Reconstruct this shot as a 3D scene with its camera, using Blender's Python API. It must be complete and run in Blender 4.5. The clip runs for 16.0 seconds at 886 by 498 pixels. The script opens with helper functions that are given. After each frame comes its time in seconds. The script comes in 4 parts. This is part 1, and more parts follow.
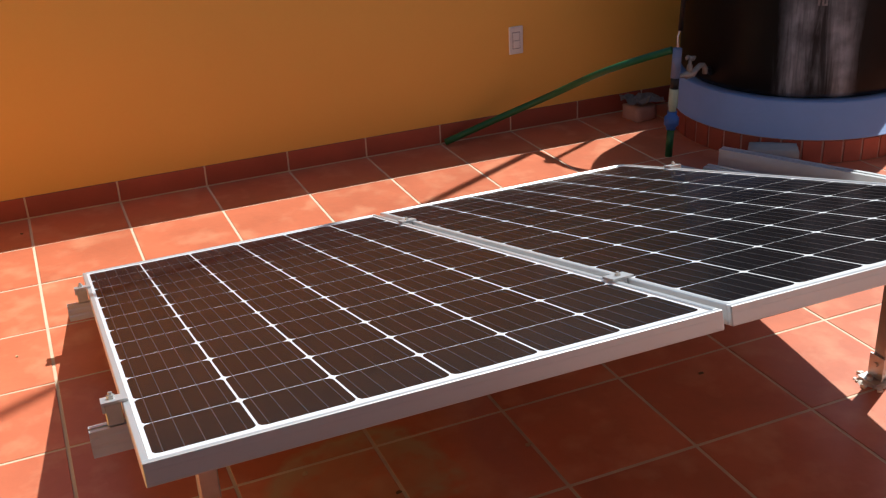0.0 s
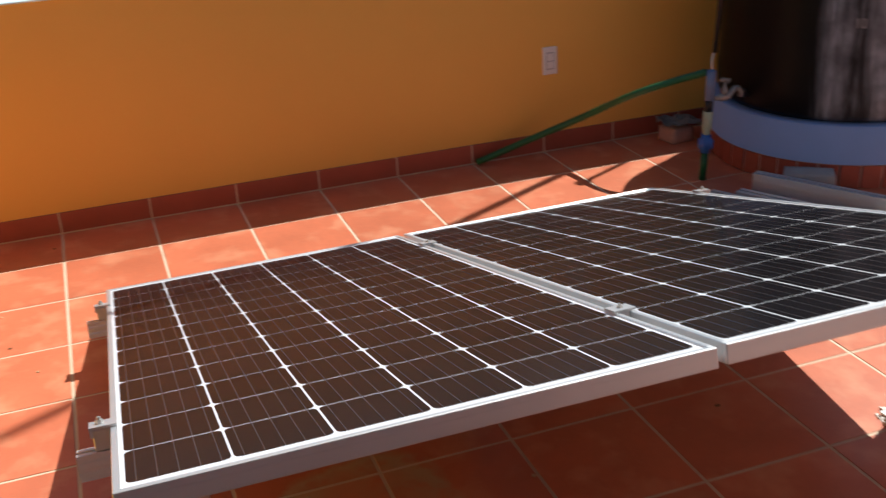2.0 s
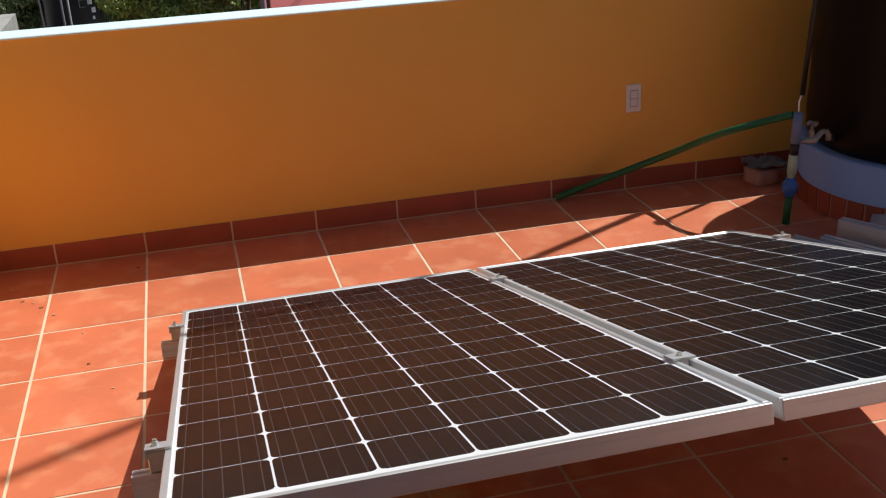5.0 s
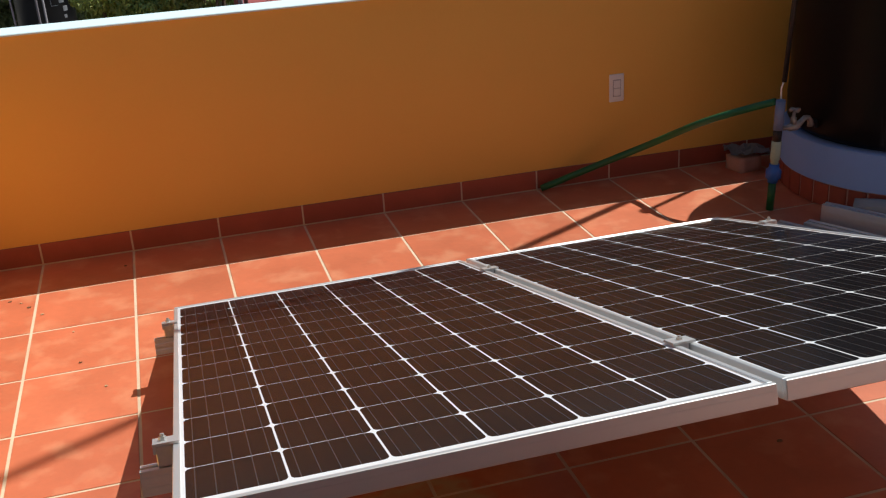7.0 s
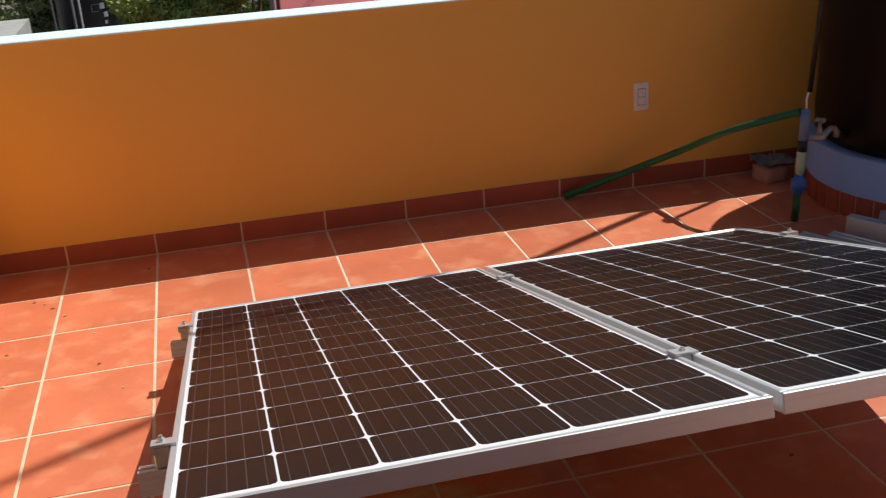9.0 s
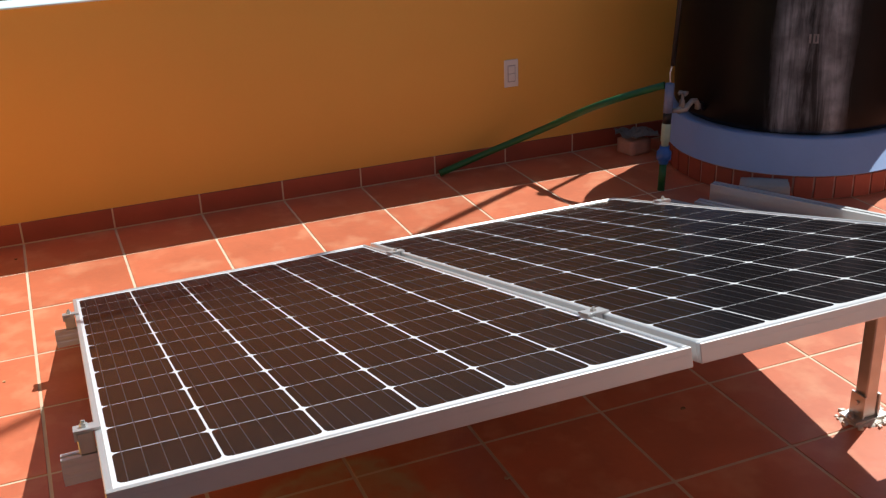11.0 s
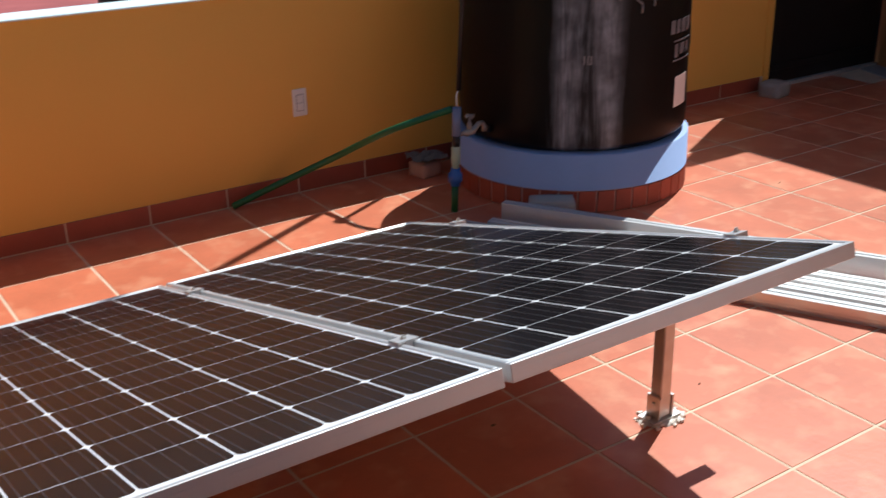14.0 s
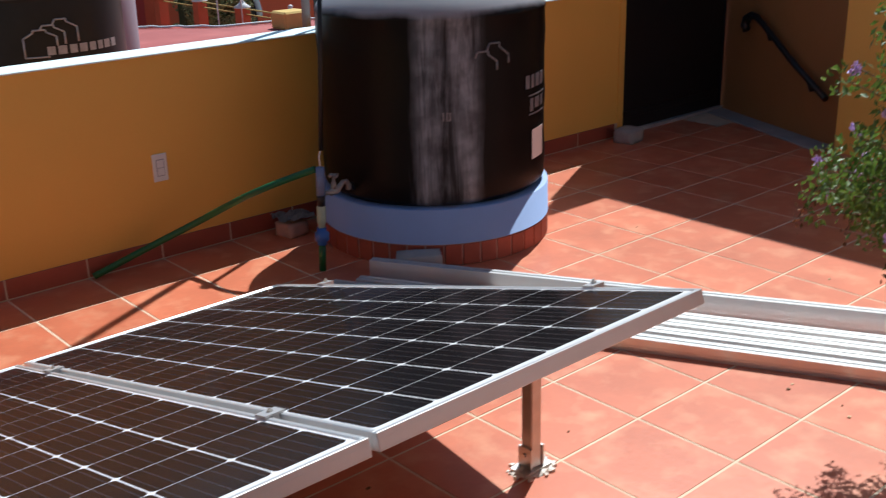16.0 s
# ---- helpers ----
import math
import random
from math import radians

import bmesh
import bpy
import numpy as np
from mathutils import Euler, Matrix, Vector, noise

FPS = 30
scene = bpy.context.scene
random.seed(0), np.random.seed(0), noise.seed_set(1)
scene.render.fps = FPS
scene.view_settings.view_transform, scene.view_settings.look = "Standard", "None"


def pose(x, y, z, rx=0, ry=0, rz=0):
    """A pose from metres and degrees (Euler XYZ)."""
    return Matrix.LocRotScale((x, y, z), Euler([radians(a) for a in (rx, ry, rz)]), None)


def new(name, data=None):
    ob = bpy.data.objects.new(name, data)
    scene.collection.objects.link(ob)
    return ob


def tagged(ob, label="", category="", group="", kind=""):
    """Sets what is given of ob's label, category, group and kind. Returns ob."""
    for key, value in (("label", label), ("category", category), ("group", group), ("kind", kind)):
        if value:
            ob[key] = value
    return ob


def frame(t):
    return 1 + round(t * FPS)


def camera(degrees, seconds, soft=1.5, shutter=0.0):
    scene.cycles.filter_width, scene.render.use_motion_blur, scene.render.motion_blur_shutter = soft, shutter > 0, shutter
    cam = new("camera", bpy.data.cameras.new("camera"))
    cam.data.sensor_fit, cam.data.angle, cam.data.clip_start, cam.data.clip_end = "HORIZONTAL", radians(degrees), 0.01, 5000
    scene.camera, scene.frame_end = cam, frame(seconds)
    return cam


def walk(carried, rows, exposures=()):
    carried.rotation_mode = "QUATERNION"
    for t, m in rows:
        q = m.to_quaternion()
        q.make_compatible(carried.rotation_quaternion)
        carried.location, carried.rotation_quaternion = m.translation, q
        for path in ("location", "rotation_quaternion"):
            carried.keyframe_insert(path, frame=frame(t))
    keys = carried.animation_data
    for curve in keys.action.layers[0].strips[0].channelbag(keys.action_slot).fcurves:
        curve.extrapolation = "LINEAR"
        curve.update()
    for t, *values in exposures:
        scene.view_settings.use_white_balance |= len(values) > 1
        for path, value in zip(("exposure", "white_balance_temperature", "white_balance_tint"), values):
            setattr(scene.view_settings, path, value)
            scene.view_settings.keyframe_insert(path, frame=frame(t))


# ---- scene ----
cam = camera(46.0, 16.0, soft=1.2, shutter=0.5)
ROWS = [
    (0.0, -1.627, -3.995, 1.460, -23.17, -24.47, 2.60),
    (0.5, -1.637, -4.017, 1.474, -23.97, -23.82, 3.01),
    (1.0, -1.642, -4.017, 1.477, -24.26, -23.15, 2.56),
    (1.5, -1.616, -4.019, 1.471, -24.49, -23.46, 2.48),
    (2.0, -1.509, -4.010, 1.474, -19.94, -23.58, 3.03),
    (2.5, -1.445, -4.038, 1.493, -13.99, -19.67, 2.98),
    (3.0, -1.413, -4.060, 1.487, -11.56, -17.19, 3.80),
    (3.5, -1.423, -4.056, 1.481, -12.36, -16.77, 4.45),
    (4.0, -1.447, -4.037, 1.495, -14.56, -19.26, 4.46),
    (4.5, -1.449, -4.026, 1.493, -14.29, -21.52, 3.02),
    (7.0, -1.503, -4.025, 1.490, -16.17, -22.17, 3.27),
    (7.5, -1.520, -4.017, 1.489, -17.44, -21.84, 2.58),
    (8.0, -1.497, -4.023, 1.489, -17.18, -21.68, 2.44),
    (8.5, -1.454, -4.043, 1.484, -13.89, -21.25, 1.68),
    (9.0, -1.435, -4.046, 1.487, -13.93, -21.65, 3.38),
    (9.5, -1.460, -4.037, 1.490, -19.01, -21.67, 3.35),
    (12.0, -1.610, -4.025, 1.455, -22.78, -25.05, 1.56),
    (12.5, -1.605, -4.019, 1.448, -19.75, -26.40, 1.46),
    (13.0, -1.591, -4.030, 1.466, -22.62, -25.85, 2.73),
    (13.5, -1.595, -4.012, 1.468, -29.56, -24.31, 1.20),
    (14.0, -1.592, -4.011, 1.491, -34.35, -21.96, 1.16),
    (14.5, -1.600, -4.013, 1.493, -36.90, -20.28, 1.31),
    (15.0, -1.602, -4.035, 1.508, -38.23, -19.54, 3.21),
    (15.5, -1.595, -4.028, 1.502, -40.18, -19.97, 3.60),
    (16.0, -1.571, -4.036, 1.537, -41.70, -19.57, 1.41),
]
walk(cam, [(t, pose(x, y, z, 90 + pitch, roll, yaw)) for t, x, y, z, yaw, pitch, roll in ROWS],
     exposures=[(0.0, 0.45, 5880, 5), (1.5, 0.44, 5880, 5), (2.5, 0.40, 5950, 5), (4.5, 0.16, 6100, 5), (7.0, 0.13, 6100, 5),
                (9.5, 0.22, 6050, 5), (12.0, 0.44, 5880, 5), (13.0, 0.46, 5820, 5), (13.6, 0.46, 5720, 5), (14.5, 0.29, 5700, 5), (16.0, 0.36, 5680, 5)])

# ---- light ----
SUN_WAY = Vector((-0.62, -0.325, -1.0)).normalized()
world = bpy.data.worlds.new("sky")
scene.world = world
world.use_nodes = True
wn = world.node_tree.nodes
sky = wn.new("ShaderNodeTexSky")
sky.sky_type = "NISHITA"
sky.sun_disc = False
sky.sun_elevation = math.asin(-SUN_WAY.z)
sky.sun_rotation = math.atan2(-SUN_WAY.x, -SUN_WAY.y)
world.node_tree.links.new(sky.outputs[0], wn["Background"].inputs[0])
wn["Background"].inputs[1].default_value = 0.06
sun = new("sun", bpy.data.lights.new("sun", "SUN"))
sun.data.energy = 4.6
sun.data.angle = radians(0.53)
sun.data.color = (1.0, 0.95, 0.87)
sun.rotation_euler = SUN_WAY.to_track_quat("-Z", "Y").to_euler()


# ---- materials ----
def material(name, base, rough=0.6, metal=0.0, vary=0.12, scale=6.0, fine=60.0, bump=0.1, coat=0.0,
             coat_rough=0.1, stain=None, stain_amount=0.0, stain_scale=2.0, per_piece=0.0, island=False, specular=0.5,
             dist=0.004):
    """A surface with variation at two scales, optional stains, and small differences from piece to piece."""
    m = bpy.data.materials.new(name)
    m.use_nodes = True
    n, l = m.node_tree.nodes, m.node_tree.links
    b = n["Principled BSDF"]
    b.inputs["Roughness"].default_value = rough
    b.inputs["Metallic"].default_value = metal
    b.inputs["Coat Weight"].default_value = coat
    b.inputs["Coat Roughness"].default_value = coat_rough
    b.inputs["Specular IOR Level"].default_value = specular
    tex = n.new("ShaderNodeTexCoord")
    place = tex.outputs["Object"]
    info = n.new("ShaderNodeObjectInfo")
    if per_piece:
        shift = n.new("ShaderNodeVectorMath")
        shift.operation = "MULTIPLY_ADD"
        l.new(info.outputs["Random"], shift.inputs[0])
        shift.inputs[1].default_value = (37.0, 53.0, 71.0)
        l.new(place, shift.inputs[2])
        place = shift.outputs[0]
    big, small = n.new("ShaderNodeTexNoise"), n.new("ShaderNodeTexNoise")
    for node, s in ((big, scale), (small, fine)):
        node.inputs["Scale"].default_value = s
        node.inputs["Detail"].default_value = 4.0
        l.new(place, node.inputs["Vector"])
    mix = n.new("ShaderNodeMix")
    mix.data_type = "RGBA"
    mix.inputs["A"].default_value = (*[c * (1 - vary) for c in base], 1)
    mix.inputs["B"].default_value = (*[min(1, c * (1 + vary)) for c in base], 1)
    add = n.new("ShaderNodeMath")
    add.operation = "MULTIPLY_ADD"
    l.new(small.outputs["Fac"], add.inputs[0])
    add.inputs[1].default_value = 0.35
    sub = n.new("ShaderNodeMath")
    sub.operation = "MULTIPLY_ADD"
    l.new(big.outputs["Fac"], sub.inputs[0])
    sub.inputs[1].default_value = 1.6
    sub.inputs[2].default_value = -0.47
    l.new(sub.outputs[0], add.inputs[2])
    l.new(add.outputs[0], mix.inputs["Factor"])
    colour = mix.outputs["Result"]
    if stain:
        spots = n.new("ShaderNodeTexNoise")
        spots.inputs["Scale"].default_value = stain_scale
        spots.inputs["Detail"].default_value = 5.0
        l.new(place, spots.inputs["Vector"])
        ramp = n.new("ShaderNodeMapRange")
        ramp.inputs["From Min"].default_value = 0.5
        ramp.inputs["From Max"].default_value = 0.75
        ramp.inputs["To Max"].default_value = stain_amount
        l.new(spots.outputs["Fac"], ramp.inputs["Value"])
        over = n.new("ShaderNodeMix")
        over.data_type = "RGBA"
        l.new(ramp.outputs[0], over.inputs["Factor"])
        l.new(colour, over.inputs["A"])
        over.inputs["B"].default_value = (*stain, 1)
        colour = over.outputs["Result"]
    if per_piece or island:
        hsv = n.new("ShaderNodeHueSaturation")
        val = n.new("ShaderNodeMapRange")
        val.inputs["To Min"].default_value = 1 - (per_piece or 0.3)
        val.inputs["To Max"].default_value = 1 + (per_piece or 0.3)
        if island:
            geo = n.new("ShaderNodeNewGeometry")
            l.new(geo.outputs["Random Per Island"], val.inputs["Value"])
        else:
            l.new(info.outputs["Random"], val.inputs["Value"])
        l.new(val.outputs[0], hsv.inputs["Value"])
        l.new(colour, hsv.inputs["Color"])
        colour = hsv.outputs["Color"]
    l.new(colour, b.inputs["Base Color"])
    if bump:
        bn = n.new("ShaderNodeBump")
        bn.inputs["Strength"].default_value = bump
        bn.inputs["Distance"].default_value = dist
        l.new(small.outputs["Fac"], bn.inputs["Height"])
        l.new(bn.outputs[0], b.inputs["Normal"])
    return m


TILE = material("terracotta_tile", (0.56, 0.158, 0.077), rough=0.36, vary=0.16, scale=5, fine=45, bump=0.12,
                stain=(0.70, 0.31, 0.17), stain_amount=0.75, stain_scale=9, per_piece=0.09)


def add_dust(m, centre, radius, colour, amount):
    """A dried puddle mark lying across the tiles at one place of the floor."""
    n, l = m.node_tree.nodes, m.node_tree.links
    b = n["Principled BSDF"]
    base = b.inputs["Base Color"].links[0].from_socket
    geo = n.new("ShaderNodeNewGeometry")
    warp = n.new("ShaderNodeTexNoise")
    warp.inputs["Scale"].default_value = 7.0
    warp.inputs["Detail"].default_value = 4.0
    l.new(geo.outputs["Position"], warp.inputs["Vector"])
    far = n.new("ShaderNodeVectorMath")
    far.operation = "DISTANCE"
    l.new(geo.outputs["Position"], far.inputs[0])
    far.inputs[1].default_value = centre
    add = n.new("ShaderNodeMath")
    add.operation = "MULTIPLY_ADD"
    l.new(warp.outputs["Fac"], add.inputs[0])
    add.inputs[1].default_value = radius * 0.9
    l.new(far.outputs["Value"], add.inputs[2])
    ring = n.new("ShaderNodeMapRange")
    ring.inputs["From Min"].default_value = radius * 1.45
    ring.inputs["From Max"].default_value = radius * 1.25
    l.new(add.outputs[0], ring.inputs["Value"])
    patch = n.new("ShaderNodeTexNoise")
    patch.inputs["Scale"].default_value = 16.0
    patch.inputs["Detail"].default_value = 6.0
    l.new(geo.outputs["Position"], patch.inputs["Vector"])
    thin = n.new("ShaderNodeMapRange")
    thin.inputs["From Min"].default_value = 0.28
    thin.inputs["From Max"].default_value = 0.5
    thin.inputs["To Max"].default_value = amount
    l.new(patch.outputs["Fac"], thin.inputs["Value"])
    rim = n.new("ShaderNodeMapRange")
    rim.inputs["From Min"].default_value = radius * 0.95
    rim.inputs["From Max"].default_value = radius * 1.3
    rim.inputs["To Min"].default_value = 0.35
    l.new(add.outputs[0], rim.inputs["Value"])
    inner = n.new("ShaderNodeMath")
    inner.operation = "MULTIPLY"
    l.new(ring.outputs[0], inner.inputs[0])
    l.new(rim.outputs[0], inner.inputs[1])
    both = n.new("ShaderNodeMath")
    both.operation = "MULTIPLY"
    l.new(inner.outputs[0], both.inputs[0])
    l.new(thin.outputs[0], both.inputs[1])
    mix = n.new("ShaderNodeMix")
    mix.data_type = "RGBA"
    l.new(both.outputs[0], mix.inputs["Factor"])
    l.new(base, mix.inputs["A"])
    mix.inputs["B"].default_value = (*colour, 1)
    l.new(mix.outputs["Result"], b.inputs["Base Color"])


add_dust(TILE, (-1.09, -2.11, 0.0), 0.22, (0.50, 0.34, 0.19), 1.0)
SKIRT = material("skirting_tile", (0.35, 0.078, 0.043), rough=0.45, vary=0.15, scale=6, bump=0.12, per_piece=0.1)
GROUT = material("cream_grout", (0.66, 0.52, 0.37), rough=0.9, vary=0.15, scale=9, fine=120, bump=0.3,
                 stain=(0.5, 0.34, 0.2), stain_amount=0.5, stain_scale=3)
ORANGE = material("orange_wall_paint", (0.86, 0.475, 0.088), rough=0.6, vary=0.05, scale=1.3, fine=90, bump=0.12,
                  stain=(0.83, 0.44, 0.075), stain_amount=0.35, stain_scale=1.6)
CAP = material("pale_blue_paint", (0.70, 0.86, 0.88), rough=0.6, vary=0.06, scale=4, bump=0.15)
RING = material("blue_paint", (0.31, 0.43, 0.70), rough=0.55, vary=0.06, scale=5, bump=0.15,
                stain=(0.40, 0.50, 0.76), stain_amount=0.3)
BRICK = material("red_brick_tile", (0.32, 0.07, 0.04), rough=0.6, vary=0.18, scale=14, bump=0.2, per_piece=0.14)
MORTAR = material("pink_mortar", (0.50, 0.30, 0.24), rough=0.9, vary=0.15, scale=12, bump=0.3)
FRAME = material("white_anodised_aluminium", (0.68, 0.68, 0.68), rough=0.34, metal=0.6, vary=0.04, scale=8, bump=0.03)
RAIL = material("brushed_aluminium", (0.74, 0.74, 0.73), rough=0.36, metal=0.55, vary=0.07, scale=7, bump=0.05)
STEEL = material("zinc_steel", (0.62, 0.60, 0.57), rough=0.4, metal=0.7, vary=0.12, scale=20, bump=0.08)
BACKSHEET = material("white_backsheet", (0.78, 0.78, 0.80), rough=0.45, vary=0.03, coat=0.6, coat_rough=0.07, bump=0)
CELL = material("dark_silicon", (0.011, 0.009, 0.010), rough=0.6, vary=0.15, scale=8, fine=200, bump=0.0,
                coat=0.7, coat_rough=0.18, per_piece=0.12, specular=0.0)
BUSBAR = material("silver_busbar", (0.044, 0.037, 0.034), rough=0.4, metal=0.2, vary=0.05, coat=0.7, coat_rough=0.12, bump=0)
BLACK = material("black_tank_plastic", (0.007, 0.0068, 0.0072), rough=0.36, vary=0.2, scale=5, fine=40, bump=0.05, specular=0.1)
# Black tank plastic lifted to grey, with sky haze put into the colour.
GREYTANK = material("haze_lifted_black_plastic", (0.026, 0.027, 0.031), rough=0.34, vary=0.2, scale=4, fine=30, bump=0.05, specular=0.16)
WHITE = material("white_plastic", (0.80, 0.79, 0.76), rough=0.4, vary=0.03, scale=10, bump=0.02)
GREY = material("grey_print", (0.42, 0.42, 0.43), rough=0.6, vary=0.25, scale=30, fine=120, bump=0)
DIMGREY = material("worn_grey_print", (0.16, 0.16, 0.17), rough=0.6, vary=0.35, scale=30, fine=120, bump=0)
TAPMETAL = material("dull_tap_metal", (0.36, 0.33, 0.30), rough=0.45, metal=0.6, vary=0.25, scale=30, bump=0.1)
POLEGREY = material("grey_pole_paint", (0.22, 0.20, 0.22), rough=0.6, vary=0.15, scale=6, bump=0.05)
HOSE = material("green_hose", (0.010, 0.105, 0.03), rough=0.42, vary=0.15, scale=15, bump=0.05)
PIPE = material("grey_pipe", (0.15, 0.20, 0.34), rough=0.5, vary=0.2, scale=20, bump=0.1)
PALEGREEN = material("pale_green_plastic", (0.34, 0.46, 0.36), rough=0.5, vary=0.2, scale=20, bump=0.1)
DIMSHEET = material("bounce_cutting_grey", (0.26, 0.26, 0.27), rough=0.6, vary=0.06, scale=4, bump=0.05)
BLUEPLASTIC = material("blue_valve_plastic", (0.03, 0.12, 0.42), rough=0.4, vary=0.15, scale=20, bump=0.05)
DARKMETAL = material("black_painted_metal", (0.008, 0.008, 0.009), rough=0.45, vary=0.2, scale=6, bump=0.05)
CONCRETE = material("grey_concrete", (0.36, 0.34, 0.32), rough=0.9, vary=0.2, scale=8, bump=0.4,
                    stain=(0.22, 0.2, 0.19), stain_amount=0.6)
# Orange wall paint with the recess's deep shade put into its colour.
SHADEDORANGE = material("shaded_orange_paint", (0.36, 0.155, 0.045), rough=0.7, vary=0.12, scale=2.5, bump=0.1)
DIRT = material("dry_debris", (0.20, 0.11, 0.05), rough=0.9, vary=0.4, scale=40, bump=0.3, island=True)
PALE = material("pale_debris", (0.62, 0.45, 0.27), rough=0.9, vary=0.3, scale=40, bump=0.3, island=True)
LEAF = material("green_leaf", (0.085, 0.155, 0.028), rough=0.5, vary=0.3, scale=9, bump=0, island=True)
def add_translucence(m, colour, amount):
    n, l = m.node_tree.nodes, m.node_tree.links
    glow, mix = n.new("ShaderNodeBsdfTranslucent"), n.new("ShaderNodeMixShader")
    glow.inputs["Color"].default_value = (*colour, 1)
    mix.inputs[0].default_value = amount
    l.new(n["Principled BSDF"].outputs[0], mix.inputs[1])
    l.new(glow.outputs[0], mix.inputs[2])
    l.new(mix.outputs[0], n["Material Output"].inputs["Surface"])


add_translucence(LEAF, (0.17, 0.27, 0.04), 0.28)
TREELEAF = material("tree_leaf", (0.30, 0.35, 0.08), rough=0.55, vary=0.35, scale=1.2, bump=0, island=True)
FARLEAF = material("shade_tree_leaf", (0.26, 0.29, 0.11), rough=0.6, vary=0.35, scale=0.9, bump=0, island=True)
HEDGECORE = material("dense_hedge_inside", (0.05, 0.075, 0.025), rough=0.9, vary=0.4, scale=12, fine=50, bump=0.6, dist=0.03)
FLOWER = material("violet_petal", (0.70, 0.52, 0.86), rough=0.6, vary=0.2, scale=30, bump=0, island=True)
BARK = material("brown_bark", (0.12, 0.075, 0.045), rough=0.9, vary=0.3, scale=20, bump=0.4)
ROOFRED = material("red_waterproof_paint", (0.31, 0.06, 0.055), rough=0.75, vary=0.2, scale=1.2, bump=0.2,
                   stain=(0.5, 0.14, 0.12), stain_amount=0.5, stain_scale=1.5)
FARBRICK = material("far_brick", (0.58, 0.30, 0.20), rough=0.95, vary=0.5, scale=2.6, fine=14, bump=0.3, dist=0.02)
FARORANGE = material("far_orange_paint", (0.66, 0.13, 0.05), rough=0.8, vary=0.1, scale=1.5)
FARRED = material("far_red_paint", (0.40, 0.045, 0.035), rough=0.8, vary=0.1, scale=1.5)
PINK = material("pink_cloth", (0.88, 0.46, 0.47), rough=0.9, vary=0.15, scale=4)
ORANGECLOTH = material("orange_cloth", (0.90, 0.36, 0.22), rough=0.9, vary=0.15, scale=4)
GREYCLOTH = material("grey_cloth", (0.74, 0.64, 0.60), rough=0.9, vary=0.15, scale=4)
YELLOW = material("yellow_board", (0.55, 0.38, 0.12), rough=0.9, vary=0.15, scale=4)
GROUND = material("far_ground", (0.20, 0.15, 0.11), rough=0.95, vary=0.3, scale=0.2)
PURPLE = material("dull_purple_paint", (0.32, 0.22, 0.23), rough=0.8, vary=0.12, scale=1.5)
LILAC = material("lilac_grey_paint", (0.36, 0.32, 0.38), rough=0.7, vary=0.12, scale=3)
PLASTER = material("grey_plaster", (0.62, 0.57, 0.54), rough=0.85, vary=0.08, scale=2, bump=0.15)
CEMENT = material("white_cement", (0.74, 0.68, 0.60), rough=0.95, vary=0.2, scale=40, bump=0.5)


def add_courses(m):
    """Brick courses with pale joints on far walls."""
    n, l = m.node_tree.nodes, m.node_tree.links
    b = n["Principled BSDF"]
    base = b.inputs["Base Color"].links[0].from_socket
    tex = n.new("ShaderNodeTexCoord")
    sep, comb = n.new("ShaderNodeSeparateXYZ"), n.new("ShaderNodeCombineXYZ")
    l.new(tex.outputs["Object"], sep.inputs[0])
    l.new(sep.outputs["X"], comb.inputs["X"])
    l.new(sep.outputs["Z"], comb.inputs["Y"])
    br = n.new("ShaderNodeTexBrick")
    br.inputs["Scale"].default_value = 1.0
    br.inputs["Brick Width"].default_value = 0.26
    br.inputs["Row Height"].default_value = 0.085
    br.inputs["Mortar Size"].default_value = 0.012
    br.inputs["Color1"].default_value = (0.75, 0.75, 0.75, 1)
    br.inputs["Color2"].default_value = (1.15, 1.1, 1.05, 1)
    br.inputs["Mortar"].default_value = (0.8, 0.95, 1.1, 1)
    l.new(comb.outputs[0], br.inputs["Vector"])
    mul = n.new("ShaderNodeMix")
    mul.data_type, mul.blend_type = "RGBA", "MULTIPLY"
    mul.inputs["Factor"].default_value = 1.0
    l.new(base, mul.inputs["A"])
    l.new(br.outputs["Color"], mul.inputs["B"])
    l.new(mul.outputs["Result"], b.inputs["Base Color"])


add_courses(FARBRICK)
RUST = material("rust_paint", (0.10, 0.03, 0.025), rough=0.7, vary=0.3, scale=10)




def add_dust_and_glare(m, low, high, colour):
    """Pale dust settled on the upper shoulder of a tank, with sky glare painted in."""
    n, l = m.node_tree.nodes, m.node_tree.links
    b = n["Principled BSDF"]
    base = b.inputs["Base Color"].links[0].from_socket
    tex, sep = n.new("ShaderNodeTexCoord"), n.new("ShaderNodeSeparateXYZ")
    l.new(tex.outputs["Object"], sep.inputs[0])
    blot = n.new("ShaderNodeTexNoise")
    blot.inputs["Scale"].default_value = 5.0
    blot.inputs["Detail"].default_value = 6.0
    l.new(tex.outputs["Object"], blot.inputs["Vector"])
    add = n.new("ShaderNodeMath")
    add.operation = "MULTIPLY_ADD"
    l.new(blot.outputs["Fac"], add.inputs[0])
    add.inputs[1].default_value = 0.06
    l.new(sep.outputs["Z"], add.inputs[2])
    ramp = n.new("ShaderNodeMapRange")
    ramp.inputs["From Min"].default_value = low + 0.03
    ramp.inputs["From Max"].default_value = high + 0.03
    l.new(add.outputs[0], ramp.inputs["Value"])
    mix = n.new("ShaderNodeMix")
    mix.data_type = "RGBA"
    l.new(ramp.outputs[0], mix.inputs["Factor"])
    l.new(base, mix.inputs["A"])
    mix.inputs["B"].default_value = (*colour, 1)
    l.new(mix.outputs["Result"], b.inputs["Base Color"])


